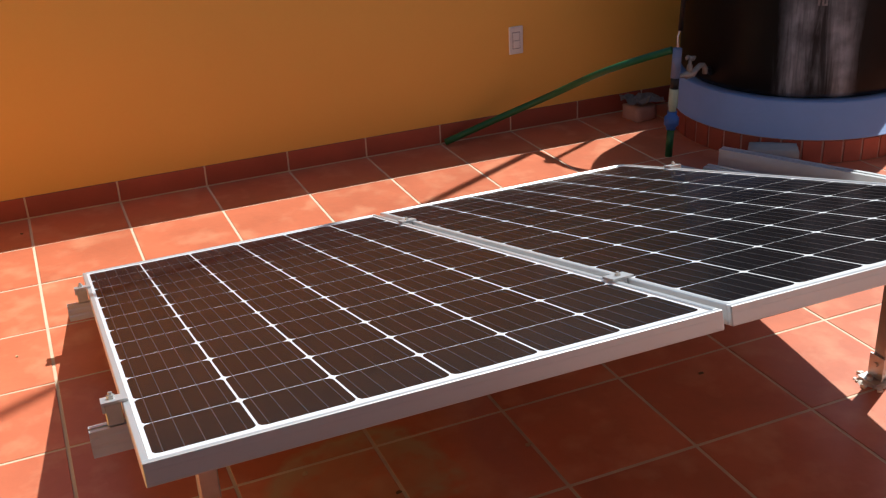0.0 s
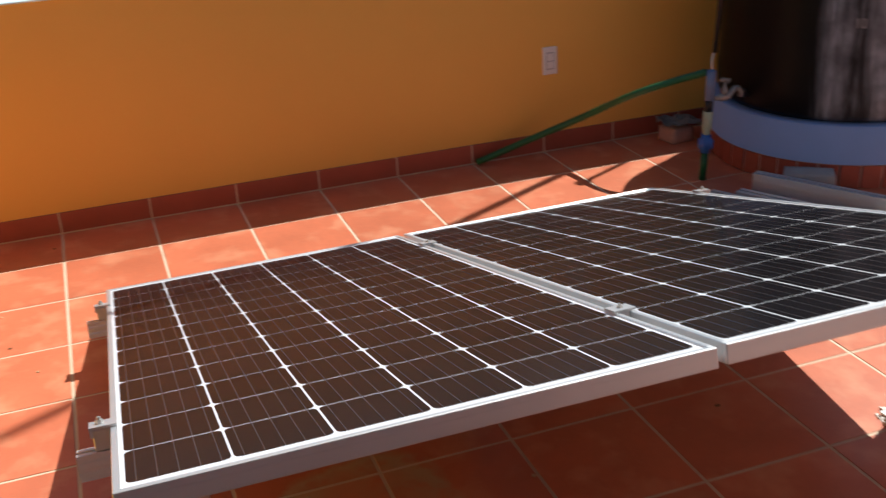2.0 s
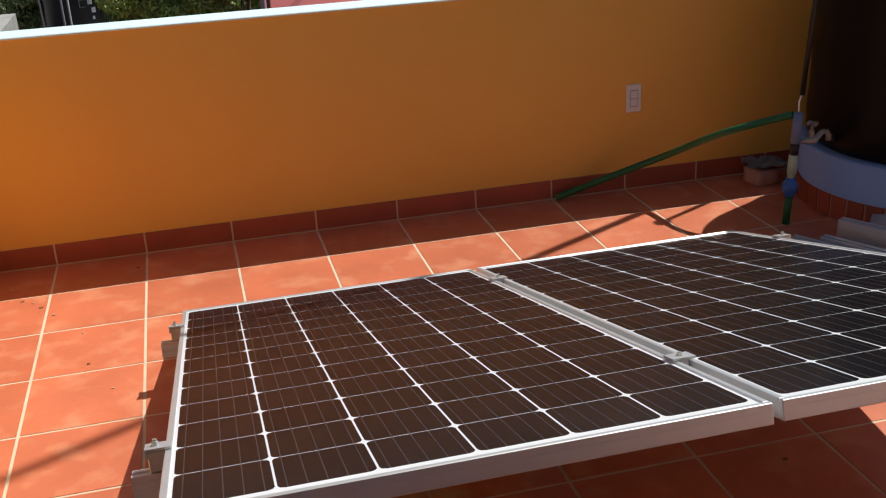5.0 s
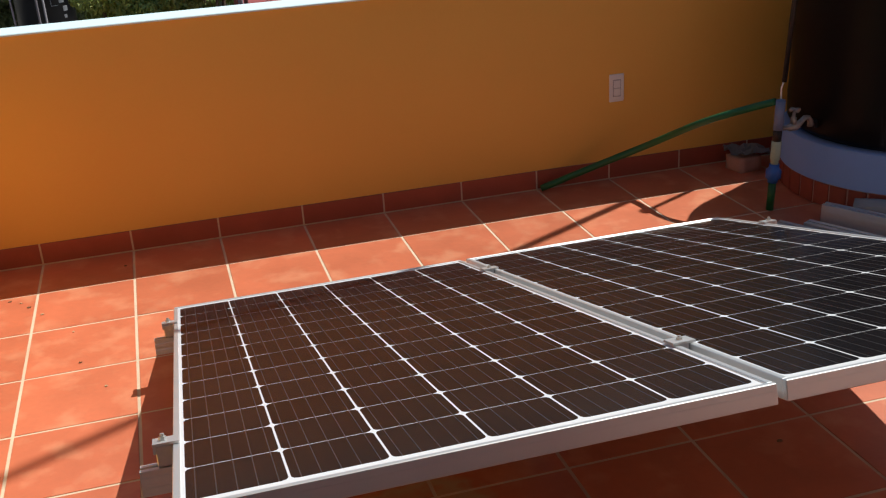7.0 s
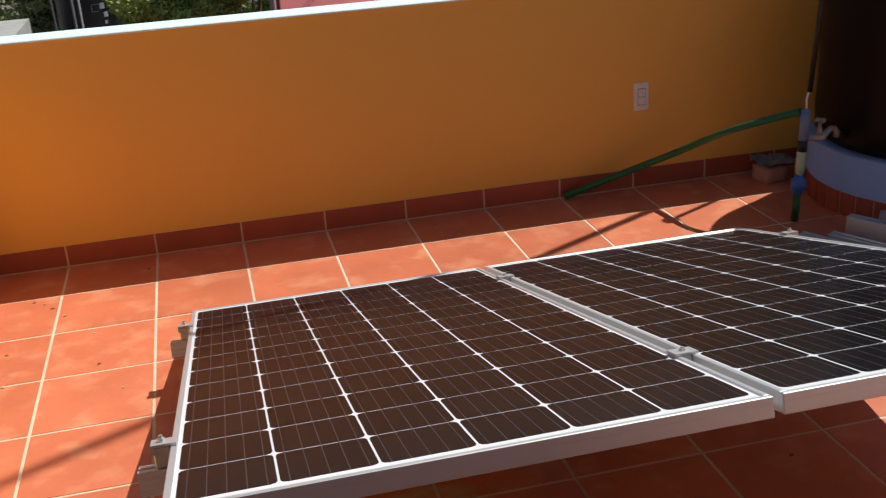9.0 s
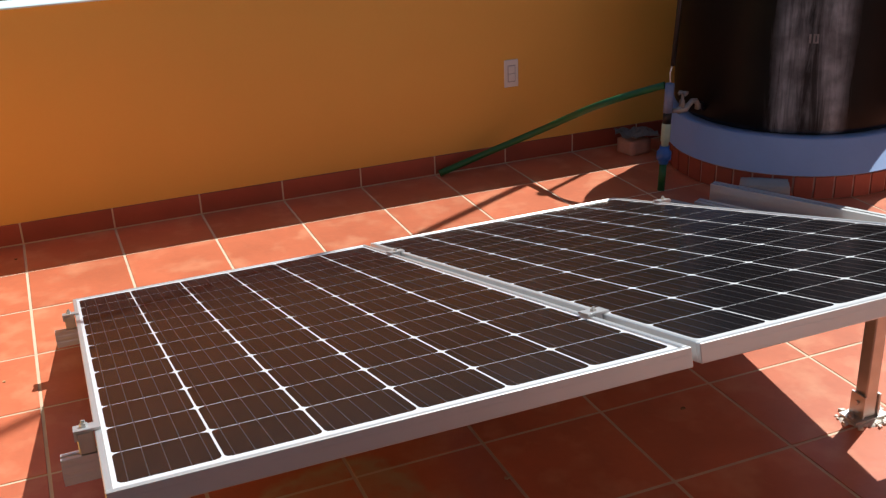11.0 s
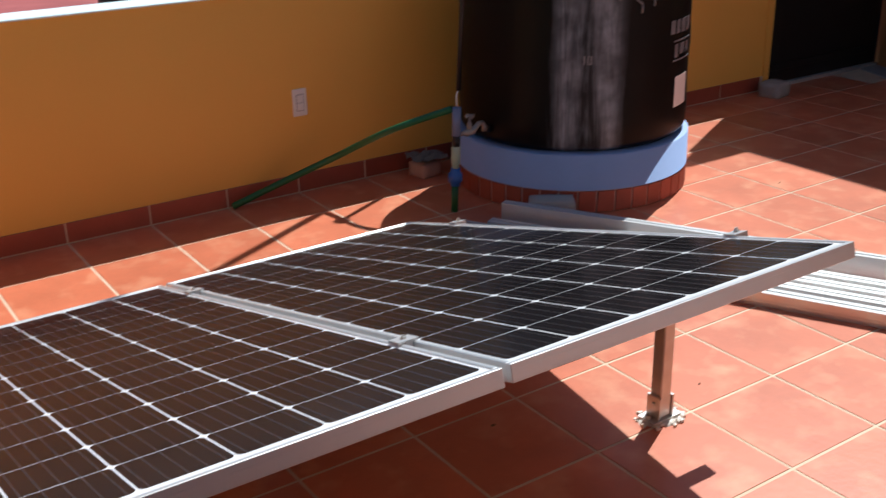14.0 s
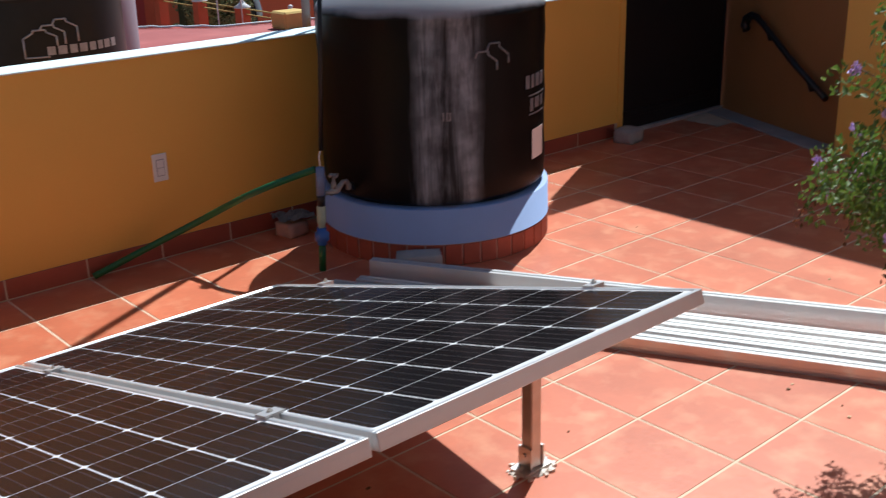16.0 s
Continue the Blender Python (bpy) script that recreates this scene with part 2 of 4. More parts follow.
# ---- helpers ----
def block(bm, x0, x1, y0, y1, z0, z1, slot=0):
    v = [bm.verts.new((x, y, z)) for z in (z0, z1) for y in (y0, y1) for x in (x0, x1)]
    for f in ((0, 2, 3, 1), (4, 5, 7, 6), (0, 1, 5, 4), (2, 6, 7, 3), (0, 4, 6, 2), (1, 3, 7, 5)):
        bm.faces.new([v[i] for i in f]).material_index = slot
    return v


def soften(bm, width, segments=1):
    bmesh.ops.bevel(bm, geom=bm.edges[:], offset=width, segments=segments, profile=0.7, affect="EDGES", clamp_overlap=True)


def tube(bm, points, radius, sides=10, slot=0, caps=True):
    """A round tube along points; radius is one number or one a point."""
    pts = [Vector(p) for p in points]
    rad = radius if isinstance(radius, (list, tuple)) else [radius] * len(pts)
    rings = []
    side = None
    for i, p in enumerate(pts):
        d = (pts[min(i + 1, len(pts) - 1)] - pts[max(i - 1, 0)]).normalized()
        side = d.orthogonal().normalized() if side is None else (side - d * side.dot(d)).normalized()
        up = d.cross(side)
        rings.append([bm.verts.new(p + rad[i] * (math.cos(a) * side + math.sin(a) * up))
                      for a in [2 * math.pi * k / sides for k in range(sides)]])
    for a, b in zip(rings, rings[1:]):
        for k in range(sides):
            f = bm.faces.new((a[k], a[(k + 1) % sides], b[(k + 1) % sides], b[k]))
            f.smooth, f.material_index = True, slot
    if caps:
        bm.faces.new(rings[0][::-1]).material_index = slot
        bm.faces.new(rings[-1]).material_index = slot


def lathe(bm, profile, sides=64, slot=0, centre=(0, 0)):
    """Turn a list of (radius, height) about the upright axis."""
    rings = []
    for r, z in profile:
        if r < 1e-5:
            rings.append([bm.verts.new((centre[0], centre[1], z))])
        else:
            rings.append([bm.verts.new((centre[0] + r * math.cos(a), centre[1] + r * math.sin(a), z))
                          for a in [2 * math.pi * k / sides for k in range(sides)]])
    for a, b in zip(rings, rings[1:]):
        for k in range(sides):
            j = (k + 1) % sides
            if len(a) == 1 and len(b) == 1:
                continue
            vs = (a[0], b[j], b[k]) if len(a) == 1 else (a[k], a[j], b[0]) if len(b) == 1 else (a[k], a[j], b[j], b[k])
            f = bm.faces.new(vs)
            f.smooth, f.material_index = True, slot


def extrude(bm, profile, x0, x1):
    """One closed outline of (y, z) drawn out along x."""
    p = [bm.verts.new((x0, y, z)) for y, z in profile]
    q = [bm.verts.new((x1, y, z)) for y, z in profile]
    for k in range(len(p)):
        j = (k + 1) % len(p)
        bm.faces.new((p[k], p[j], q[j], q[k]))
    bm.faces.new(p[::-1])
    bm.faces.new(q)


def channel(w, h, slot, deep, rib=0.0012):
    """Outline of a slotted rail with shallow ribs on both sides."""
    s = w / 2
    right = [(s, 0), (s, h * 0.3), (s - rib, h * 0.34), (s - rib, h * 0.44), (s, h * 0.48), (s, h * 0.70), (s - rib, h * 0.74), (s - rib, h * 0.84),
             (s, h * 0.88), (s, h), (slot / 2, h), (slot / 2, h - deep * 0.3), (slot, h - deep * 0.35), (slot, h - deep)]
    return right + [(-y, z) for y, z in right[::-1]]


def mesh_of(name, bm, *materials):
    bmesh.ops.recalc_face_normals(bm, faces=bm.faces[:])
    me = bpy.data.meshes.new(name)
    bm.to_mesh(me)
    bm.free()
    for m in materials:
        me.materials.append(m)
    return me


def thing(name, bm, mats, label, category, group="", kind=""):
    mats = mats if isinstance(mats, (list, tuple)) else [mats]
    return tagged(new(name, mesh_of(name, bm, *mats)), label, category, group, kind)


def empty(name, m, label, category, group="", kind=""):
    ob = new(name)
    ob.empty_display_size = 0.05
    ob.matrix_world = m
    return tagged(ob, label, category, group, kind)


def part(name, bm, mat, parent, label="", m=None, kind=""):
    mats = mat if isinstance(mat, (list, tuple)) else [mat]
    ob = new(name, bm if isinstance(bm, bpy.types.Mesh) else mesh_of(name, bm, *mats))
    ob.parent = parent
    if m is not None:
        ob.matrix_basis = m
    return tagged(ob, label, kind=kind)


def box_part(name, size, mat, parent, label="", bevel=0.0, m=None):
    bm = bmesh.new()
    block(bm, *size)
    if bevel:
        soften(bm, bevel)
    return part(name, bm, mat, parent, label, m)


def box_thing(name, size, mat, label, category, bevel=0.0, kind="", group=""):
    bm = bmesh.new()
    block(bm, *size)
    if bevel:
        soften(bm, bevel)
    return thing(name, bm, mat, label, category, group, kind)


# ---- setting ----
PITCH, ROW0 = 0.3395, 0.2926
WEST, EAST, SOUTH = -2.385, 3.95, -5.6
TOP = 0.876
floor = box_thing("floor", (WEST - 0.15, 5.2, SOUTH - 0.15, 0.15, -0.2, -0.0012), GROUT,
                  "square terracotta floor tiles with cream joints, sunlit", "floor", kind="structure")
wall_north = box_thing("wall_north", (WEST, 3.42, 0.010, 0.155, -0.001, TOP), ORANGE,
                       "low parapet wall painted orange", "wall", kind="structure")
box_thing("wall_west", (WEST - 0.14, WEST, SOUTH, 0.15, -0.001, TOP), ORANGE,
          "low parapet wall painted orange, sunlit", "wall", kind="structure")
# Unseen wall; its height and grey are chosen for the bounce light.
box_thing("wall_south", (WEST - 0.14, 5.2, SOUTH - 0.14, SOUTH, -0.001, 2.45), PLASTER,
          "tall grey plastered wall added unseen for bounce light, closing the terrace", "wall", kind="structure")
box_thing("trim_north", (WEST - 0.145, 3.42, -0.004, 0.165, TOP, TOP + 0.009), CAP,
          "pale blue painted coping on the parapet", "coping", bevel=0.003, kind="structure")
box_thing("trim_west", (WEST - 0.145, WEST + 0.012, SOUTH, -0.004, TOP, TOP + 0.009), CAP,
          "pale blue painted coping on the parapet", "coping", bevel=0.003, kind="structure")

# stair house with its covered recess
box_thing("wall_door_side", (3.42, 3.47, 0.0, 0.055, -0.001, 2.05), ORANGE, "orange wall beside the black door", "wall", kind="structure")
RECESS_AT = pose(4.545, 0.02, 0, 0, 0, -23.6)
box_thing("wall_stair_back", (0.0, 0.12, -1.24, 0.04, -0.001, 2.45), SHADEDORANGE, "orange wall in the stair recess, deep shade put into its colour", "wall", kind="structure").matrix_world = RECESS_AT
box_thing("wall_east", (EAST, EAST + 0.14, -2.0, -1.15, -0.001, 2.45), ORANGE, "orange wall of the stair house", "wall", kind="structure")
box_thing("wall_east_low", (EAST, EAST + 0.14, SOUTH, -2.0, -0.001, TOP), ORANGE, "low parapet wall painted orange", "wall", kind="structure")
box_thing("wall_recess_side", (EAST + 0.14, 4.45, -1.29, -1.15, -0.001, 2.45), ORANGE, "orange side wall of the stair recess", "wall", kind="structure")
box_thing("wall_over_door", (3.47, 4.62, 0.0, 0.055, 2.05, 2.45), ORANGE, "orange wall above the black door", "wall", kind="structure")
# No such roof is known; added unseen to cut light under the panels.
box_thing("added_shade_roof", (WEST - 0.14, 1.7, SOUTH - 0.14, -2.3, 2.45, 2.6), CONCRETE, "flat concrete slab added out of view to shade the terrace", "roof", kind="structure")
box_thing("roof_slab", (EAST, 5.2, -2.0, 0.15, 2.45, 2.57), CONCRETE, "flat concrete roof slab over the stair house", "roof", kind="structure")

# ---- solar panels on their stand ----
PW, PH, FRAME_H = 0.9682, 1.9600, 0.037
CU, CV = 0.1556, 0.1575
STAND = pose(-1.5783, -2.7215, 0.6118) @ Matrix.Rotation(radians(-0.37), 4, "Z") @ Matrix.Rotation(radians(-15.29), 4, "X") @ Matrix.Rotation(radians(-0.18), 4, "Y")
RAIL_V = (0.36, 1.65)


def cell_mesh():
    bm = bmesh.new()
    w, h, c = 0.1517 / 2, 0.1550 / 2, 0.0115
    outline = [(-w + c, -h), (w - c, -h), (w - c * 0.3, -h + c * 0.3), (w, -h + c), (w, h - c), (w - c * 0.3, h - c * 0.3), (w - c, h),
               (-w + c, h), (-w + c * 0.3, h - c * 0.3), (-w, h - c), (-w, -h + c), (-w + c * 0.3, -h + c * 0.3)]
    top = [bm.verts.new((x, y, 0.0001)) for x, y in outline]
    low = [bm.verts.new((x, y, 0.0)) for x, y in outline]
    bm.faces.new(top)
    for k in range(len(top)):
        bm.faces.new((low[k], low[(k + 1) % len(top)], top[(k + 1) % len(top)], top[k]))
    for k in range(5):
        x = (k - 2) * 0.0305
        f = bm.faces.new([bm.verts.new((x + dx, y, 0.0003)) for dx, y in ((-0.0009, -h), (0.0009, -h), (0.0009, h), (-0.0009, h))])
        f.material_index = 1
    return mesh_of("cell", bm, CELL, BUSBAR)


def solar_panel(m):
    panel = empty("solar_panel", m, "white-framed solar panel with dark silicon cells, tilted on aluminium rails", "solar panel", "solar panels on the stand")
    e = 0.0015
    lip = 0.012
    for name, u0, u1, v0, v1 in (("frame_bar", 0, PW, 0, lip), ("frame_bar", 0, PW, PH - lip, PH),
                                 ("frame_bar", 0, lip, lip, PH - lip), ("frame_bar", PW - lip, PW, lip, PH - lip)):
        bm = bmesh.new()
        block(bm, u0, u1, v0, v1, -FRAME_H, 0)
        soften(bm, e)
        # the shallow grooves along the outer face
        if u1 - u0 > 0.5:
            y = v0 - 0.0004 if v0 == 0 else v1
            for z in (-0.013, -0.032):
                block(bm, u0 + 0.002, u1 - 0.002, y, y + 0.0004, z - 0.0012, z)
        part(name, bm, FRAME, panel)
    box_part("backsheet", (lip, PW - lip, lip, PH - lip, -0.008, -0.0032), BACKSHEET, panel, "white backsheet between the cells")
    # Unseen sheet, added so that less light bounces onto the floor below.
    box_part("bounce_sheet", (lip, PW - lip, lip, PH - lip, -0.0095, -0.0081), DIMSHEET, panel, "grey sheet added under the panel to cut bounce light")
    cells = cell_mesh()
    for i in range(6):
        for j in range(12):
            part("cell", cells, None, panel, m=pose(PW / 2 + (i - 2.5) * CU, PH / 2 + (j - 5.5) * CV, -0.0031))
    box_part("junction_box", (PW / 2 - 0.06, PW / 2 + 0.06, PH - 0.25, PH - 0.15, -0.03, -0.0096), DARKMETAL, panel, bevel=0.004)
    return panel


solar_panel(STAND)
GAP = 0.0200
solar_panel(STAND @ pose(PW + GAP, 0.005, 0))
TOTAL = 2 * PW + GAP

# stand: rails, clamps, legs
LEFT_END, RIGHT_END = -0.062, TOTAL + 0.07


def stand_rail(v):
    rail = empty("mounting_rail", STAND @ pose(0, v, -FRAME_H - 0.001), "brushed aluminium mounting rail under the solar panels", "mounting rail", "rails of the stand")
    bm = bmesh.new()
    extrude(bm, [(y, z - 0.045) for y, z in channel(0.042, 0.045, 0.012, 0.012)], LEFT_END, RIGHT_END)
    part("channel", bm, RAIL, rail)
    for x in (LEFT_END, RIGHT_END):
        bm = bmesh.new()
        block(bm, x - 0.0006, x + 0.0006, -0.018, 0.018, -0.042, -0.016)
        part("end_web", bm, STEEL, rail)
    return rail


for v in RAIL_V:
    stand_rail(v)


def bolt(bm, x, y, z, r=0.007, h=0.007, sides=6):
    low = [bm.verts.new((x + r * math.cos(a), y + r * math.sin(a), z)) for a in [k * 2 * math.pi / sides for k in range(sides)]]
    top = [bm.verts.new((p.co.x, p.co.y, z + h)) for p in low]
    bm.faces.new(top)
    for k in range(sides):
        bm.faces.new((low[k], low[(k + 1) % sides], top[(k + 1) % sides], top[k]))


def end_clamp(u, v, way):
    c = empty("end_clamp", STAND @ pose(u, v, 0, 0, 0, 0 if way > 0 else 180), "aluminium end clamp with a hex bolt holding the panel edge", "clamp", "clamps of the panels")
    bm = bmesh.new()
    block(bm, -0.030, -0.002, -0.020, 0.020, -FRAME_H + 0.001, 0.001)
    soften(bm, 0.002)
    body = part("clamp_body", bm, STEEL, c)
    bm = bmesh.new()
    block(bm, -0.030, 0.011, -0.020, 0.020, 0.0015, 0.006)
    block(bm, -0.034, -0.029, -0.020, 0.020, -0.012, 0.006)
    lip = part("clamp_lip", bm, FRAME, c)
    bm = bmesh.new()
    bolt(bm, -0.016, 0.0, 0.006)
    bolt(bm, -0.016, 0.0, 0.013, r=0.004, h=0.005)
    part("bolt", bm, STEEL, lip)


def mid_clamp(v):
    c = empty("mid_clamp", STAND @ pose(PW + GAP / 2, v, 0), "aluminium clamp with a hex bolt between two panels", "clamp", "clamps of the panels")
    bm = bmesh.new()
    block(bm, -0.024, 0.024, -0.022, 0.022, 0.0015, 0.006)
    block(bm, -0.008, 0.008, -0.022, 0.022, -0.030, 0.001)
    lip = part("clamp_plate", bm, FRAME, c)
    bm = bmesh.new()
    bolt(bm, 0.0, 0.0, 0.006, r=0.0070, h=0.005)
    bolt(bm, 0.0, 0.0, 0.011, r=0.0035, h=0.003)
    part("bolt", bm, STEEL, lip)


for v in RAIL_V:
    end_clamp(0.0, v, 1)
    end_clamp(TOTAL, v, -1)
    mid_clamp(v)


def lump(bm, cx, cy, rx, ry, h, seed):
    """An uneven flat blob of mortar."""
    rnd = random.Random(seed)
    rings = []
    n = 18
    wob = [1 + 0.28 * (rnd.random() - 0.5) for _ in range(n)]
    for s, z in ((1.0, 0.0), (0.93, 0.45), (0.72, 0.8), (0.4, 1.0)):
        rings.append([bm.verts.new((cx + rx * s * wob[k] * math.cos(2 * math.pi * k / n), cy + ry * s * wob[k] * math.sin(2 * math.pi * k / n),
                                    h * z * (1 + 0.3 * (rnd.random() - 0.5)))) for k in range(n)])
    for a, b in zip(rings, rings[1:]):
        for k in range(n):
            bm.faces.new((a[k], a[(k + 1) % n], b[(k + 1) % n], b[k])).smooth = True
    bm.faces.new(rings[-1])


def leg(u, v, seed):
    top = STAND @ Vector((u, v, -FRAME_H - 0.046))
    x, y = top.x, top.y + (0.104 if v < 1 else 0.05)
    high = top.z + 0.030 - (0.0 if v < 1 else 0.02)
    ob = empty("stand_leg", pose(x, y, 0), "square aluminium leg bolted into a foot bedded in pale mortar", "leg", "legs of the stand")
    bm = bmesh.new()
    block(bm, -0.0195, 0.0195, -0.0195, 0.0195, 0.012, high)
    soften(bm, 0.003)
    part("post", bm, STEEL, ob)
    bm = bmesh.new()
    block(bm, -0.052, 0.052, -0.030, 0.030, 0.006, 0.012)
    block(bm, -0.026, -0.0205, -0.024, 0.024, 0.0125, 0.075)
    block(bm, 0.0205, 0.026, -0.024, 0.024, 0.0125, 0.075)
    foot = part("foot_bracket", bm, STEEL, ob)
    for sx in (-0.042, 0.042):
        bm = bmesh.new()
        bolt(bm, sx, 0, 0.012, r=0.008, h=0.009)
        part("bolt", bm, STEEL, foot)
    bm = bmesh.new()
    tube(bm, [(-0.031, 0, 0.052), (0.031, 0, 0.052)], 0.006, 6)
    part("cross_bolt", bm, STEEL, foot)
    bm = bmesh.new()
    lump(bm, 0, 0, 0.066, 0.046, 0.010, seed)
    rnd = random.Random(seed * 7)
    for _ in range(44):
        a = rnd.uniform(0, 6.283)
        r = rnd.uniform(0.6, 1.15)
        x0, y0, s = 0.070 * r * math.cos(a), 0.050 * r * math.sin(a), rnd.uniform(0.0025, 0.0075)
        crumb = block(bm, x0 - s, x0 + s, y0 - s * 0.8, y0 + s * 0.8, 0.0, s * rnd.uniform(0.8, 1.6))
        for p in crumb:
            p.co.x += rnd.uniform(-0.4, 0.4) * s
            p.co.y += rnd.uniform(-0.4, 0.4) * s
            p.co.z = max(0.0, p.co.z + rnd.uniform(-0.3, 0.3) * s)
    part("mortar_bed", bm, CEMENT, ob, "crumbled pale mortar round the foot")
    bm = bmesh.new()
    block(bm, -0.022, 0.022, -0.097 if v < 1 else -0.045, -0.0200, high - 0.030, high - 0.018)
    part("top_bracket", bm, STEEL, ob)


for n, (u, v) in enumerate(((1.824, RAIL_V[0]), (0.127, RAIL_V[0]), (1.824, RAIL_V[1]), (0.127, RAIL_V[1]))):
    leg(u, v, 11 + n)

# ---- water tank on its round base ----
TX, TY, TR = 1.45, -0.54, 0.497


def tank_black():
    """Black plastic with a dry chalky run down one side that also paints in skylight."""
    m = BLACK.copy()
    m.name = "weathered_sheen_black_plastic"
    n, l = m.node_tree.nodes, m.node_tree.links
    b = n["Principled BSDF"]
    base = b.inputs["Base Color"].links[0].from_socket
    tex = n.new("ShaderNodeTexCoord")
    sep = n.new("ShaderNodeSeparateXYZ")
    l.new(tex.outputs["Object"], sep.inputs[0])
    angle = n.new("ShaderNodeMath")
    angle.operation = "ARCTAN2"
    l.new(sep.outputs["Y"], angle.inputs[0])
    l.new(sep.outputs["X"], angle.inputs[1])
    comb = n.new("ShaderNodeCombineXYZ")
    l.new(angle.outputs[0], comb.inputs[0])
    tall = n.new("ShaderNodeMath")
    tall.operation = "MULTIPLY"
    tall.inputs[1].default_value = 0.15
    l.new(sep.outputs["Z"], tall.inputs[0])
    l.new(tall.outputs[0], comb.inputs[1])
    streak = n.new("ShaderNodeTexNoise")
    streak.inputs["Scale"].default_value = 9.0
    streak.inputs["Detail"].default_value = 10.0
    streak.inputs["Roughness"].default_value = 0.64
    streak.inputs["Distortion"].default_value = 0.5
    l.new(comb.outputs[0], streak.inputs["Vector"])
    speck = n.new("ShaderNodeTexNoise")
    speck.inputs["Scale"].default_value = 13.0
    speck.inputs["Detail"].default_value = 6.0
    l.new(tex.outputs["Object"], speck.inputs["Vector"])
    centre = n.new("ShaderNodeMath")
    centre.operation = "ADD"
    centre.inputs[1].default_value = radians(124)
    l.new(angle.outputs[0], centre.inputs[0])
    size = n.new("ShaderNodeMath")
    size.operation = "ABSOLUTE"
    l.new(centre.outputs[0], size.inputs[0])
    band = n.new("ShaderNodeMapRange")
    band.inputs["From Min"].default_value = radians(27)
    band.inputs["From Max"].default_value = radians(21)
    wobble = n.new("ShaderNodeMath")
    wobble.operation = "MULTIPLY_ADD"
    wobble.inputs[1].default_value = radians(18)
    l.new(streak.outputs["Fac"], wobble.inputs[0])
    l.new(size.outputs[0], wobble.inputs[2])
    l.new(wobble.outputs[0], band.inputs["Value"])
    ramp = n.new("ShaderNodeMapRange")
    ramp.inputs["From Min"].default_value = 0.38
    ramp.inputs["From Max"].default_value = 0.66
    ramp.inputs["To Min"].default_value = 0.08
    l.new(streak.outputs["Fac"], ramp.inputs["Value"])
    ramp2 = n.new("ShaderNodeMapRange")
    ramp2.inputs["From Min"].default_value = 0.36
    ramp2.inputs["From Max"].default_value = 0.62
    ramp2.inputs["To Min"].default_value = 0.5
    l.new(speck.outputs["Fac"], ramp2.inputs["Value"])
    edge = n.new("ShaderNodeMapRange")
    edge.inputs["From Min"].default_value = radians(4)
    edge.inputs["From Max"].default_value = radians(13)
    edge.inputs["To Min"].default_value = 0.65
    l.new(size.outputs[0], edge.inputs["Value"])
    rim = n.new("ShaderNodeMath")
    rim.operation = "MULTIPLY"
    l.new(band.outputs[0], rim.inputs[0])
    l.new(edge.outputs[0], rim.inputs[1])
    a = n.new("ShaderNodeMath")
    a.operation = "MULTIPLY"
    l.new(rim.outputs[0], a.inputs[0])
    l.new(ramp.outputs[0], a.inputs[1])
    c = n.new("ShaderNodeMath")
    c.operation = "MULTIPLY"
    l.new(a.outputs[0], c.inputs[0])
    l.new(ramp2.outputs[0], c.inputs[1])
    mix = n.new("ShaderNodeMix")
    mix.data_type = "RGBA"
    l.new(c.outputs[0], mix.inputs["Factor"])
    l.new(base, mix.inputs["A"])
    # Chalk grey tinted cool, with skylight and body shine put into the colour.
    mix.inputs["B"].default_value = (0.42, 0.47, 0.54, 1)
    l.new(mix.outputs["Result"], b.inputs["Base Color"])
    # The shoulder's grey holds both its dust and the painted sky glare.
    add_dust_and_glare(m, 1.02, 1.05, (0.34, 0.34, 0.36))
    return m


def curved(bm, radius, spans, thick=0.0012):
    """Flat print bent round an upright cylinder: spans of (angle0, angle1, z0, z1) in degrees and metres."""
    for a0, a1, z0, z1 in spans:
        n = max(1, int(abs(a1 - a0) / 2))
        rows = []
        for k in range(n + 1):
            a = radians(a0 + (a1 - a0) * k / n)
            rows.append([bm.verts.new((r * math.cos(a), r * math.sin(a), z)) for r, z in
                         ((radius, z0), (radius + thick, z0), (radius + thick, z1), (radius, z1))])
        for p, q in zip(rows, rows[1:]):
            for i in range(4):
                bm.faces.new((p[i], q[i], q[(i + 1) % 4], p[(i + 1) % 4]))
        bm.faces.new(rows[0])
        bm.faces.new(rows[-1][::-1])


def curved_lines(bm, radius, lines, wide):
    """Painted outlines bent round an upright cylinder: lists of (angle, z) corners."""
    for pts in lines:
        pts3 = [Vector((radius * math.cos(radians(a)), radius * math.sin(radians(a)), z)) for a, z in pts]
        for p, q in zip(pts3, pts3[1:]):
            tube(bm, [p, (p + q) / 2 * 1.0 + Vector(((p + q).x, (p + q).y, 0)).normalized() * 0.001, q], wide / 2, 4)


def tank_shape(bm, r, low, high):
    """The round body with a curved shoulder, a cone and a lid seat."""
    prof = [(0.0, low), (r - 0.03, low), (r - 0.006, low + 0.02)]
    for k in range(9):
        prof.append((r + (0.004 if k % 3 == 1 else 0.0), low + 0.03 + (high - low - 0.05) * k / 8))
    prof += [(r + 0.004, high - 0.012), (r + 0.004, high), (r - 0.006, high + 0.02), (r - 0.03, high + 0.055), (r - 0.09, high + 0.10),
             (r * 0.62, high + 0.20), (r * 0.5, high + 0.235), (r * 0.5, high + 0.27), (0.0, high + 0.28)]
    lathe(bm, prof, 72)


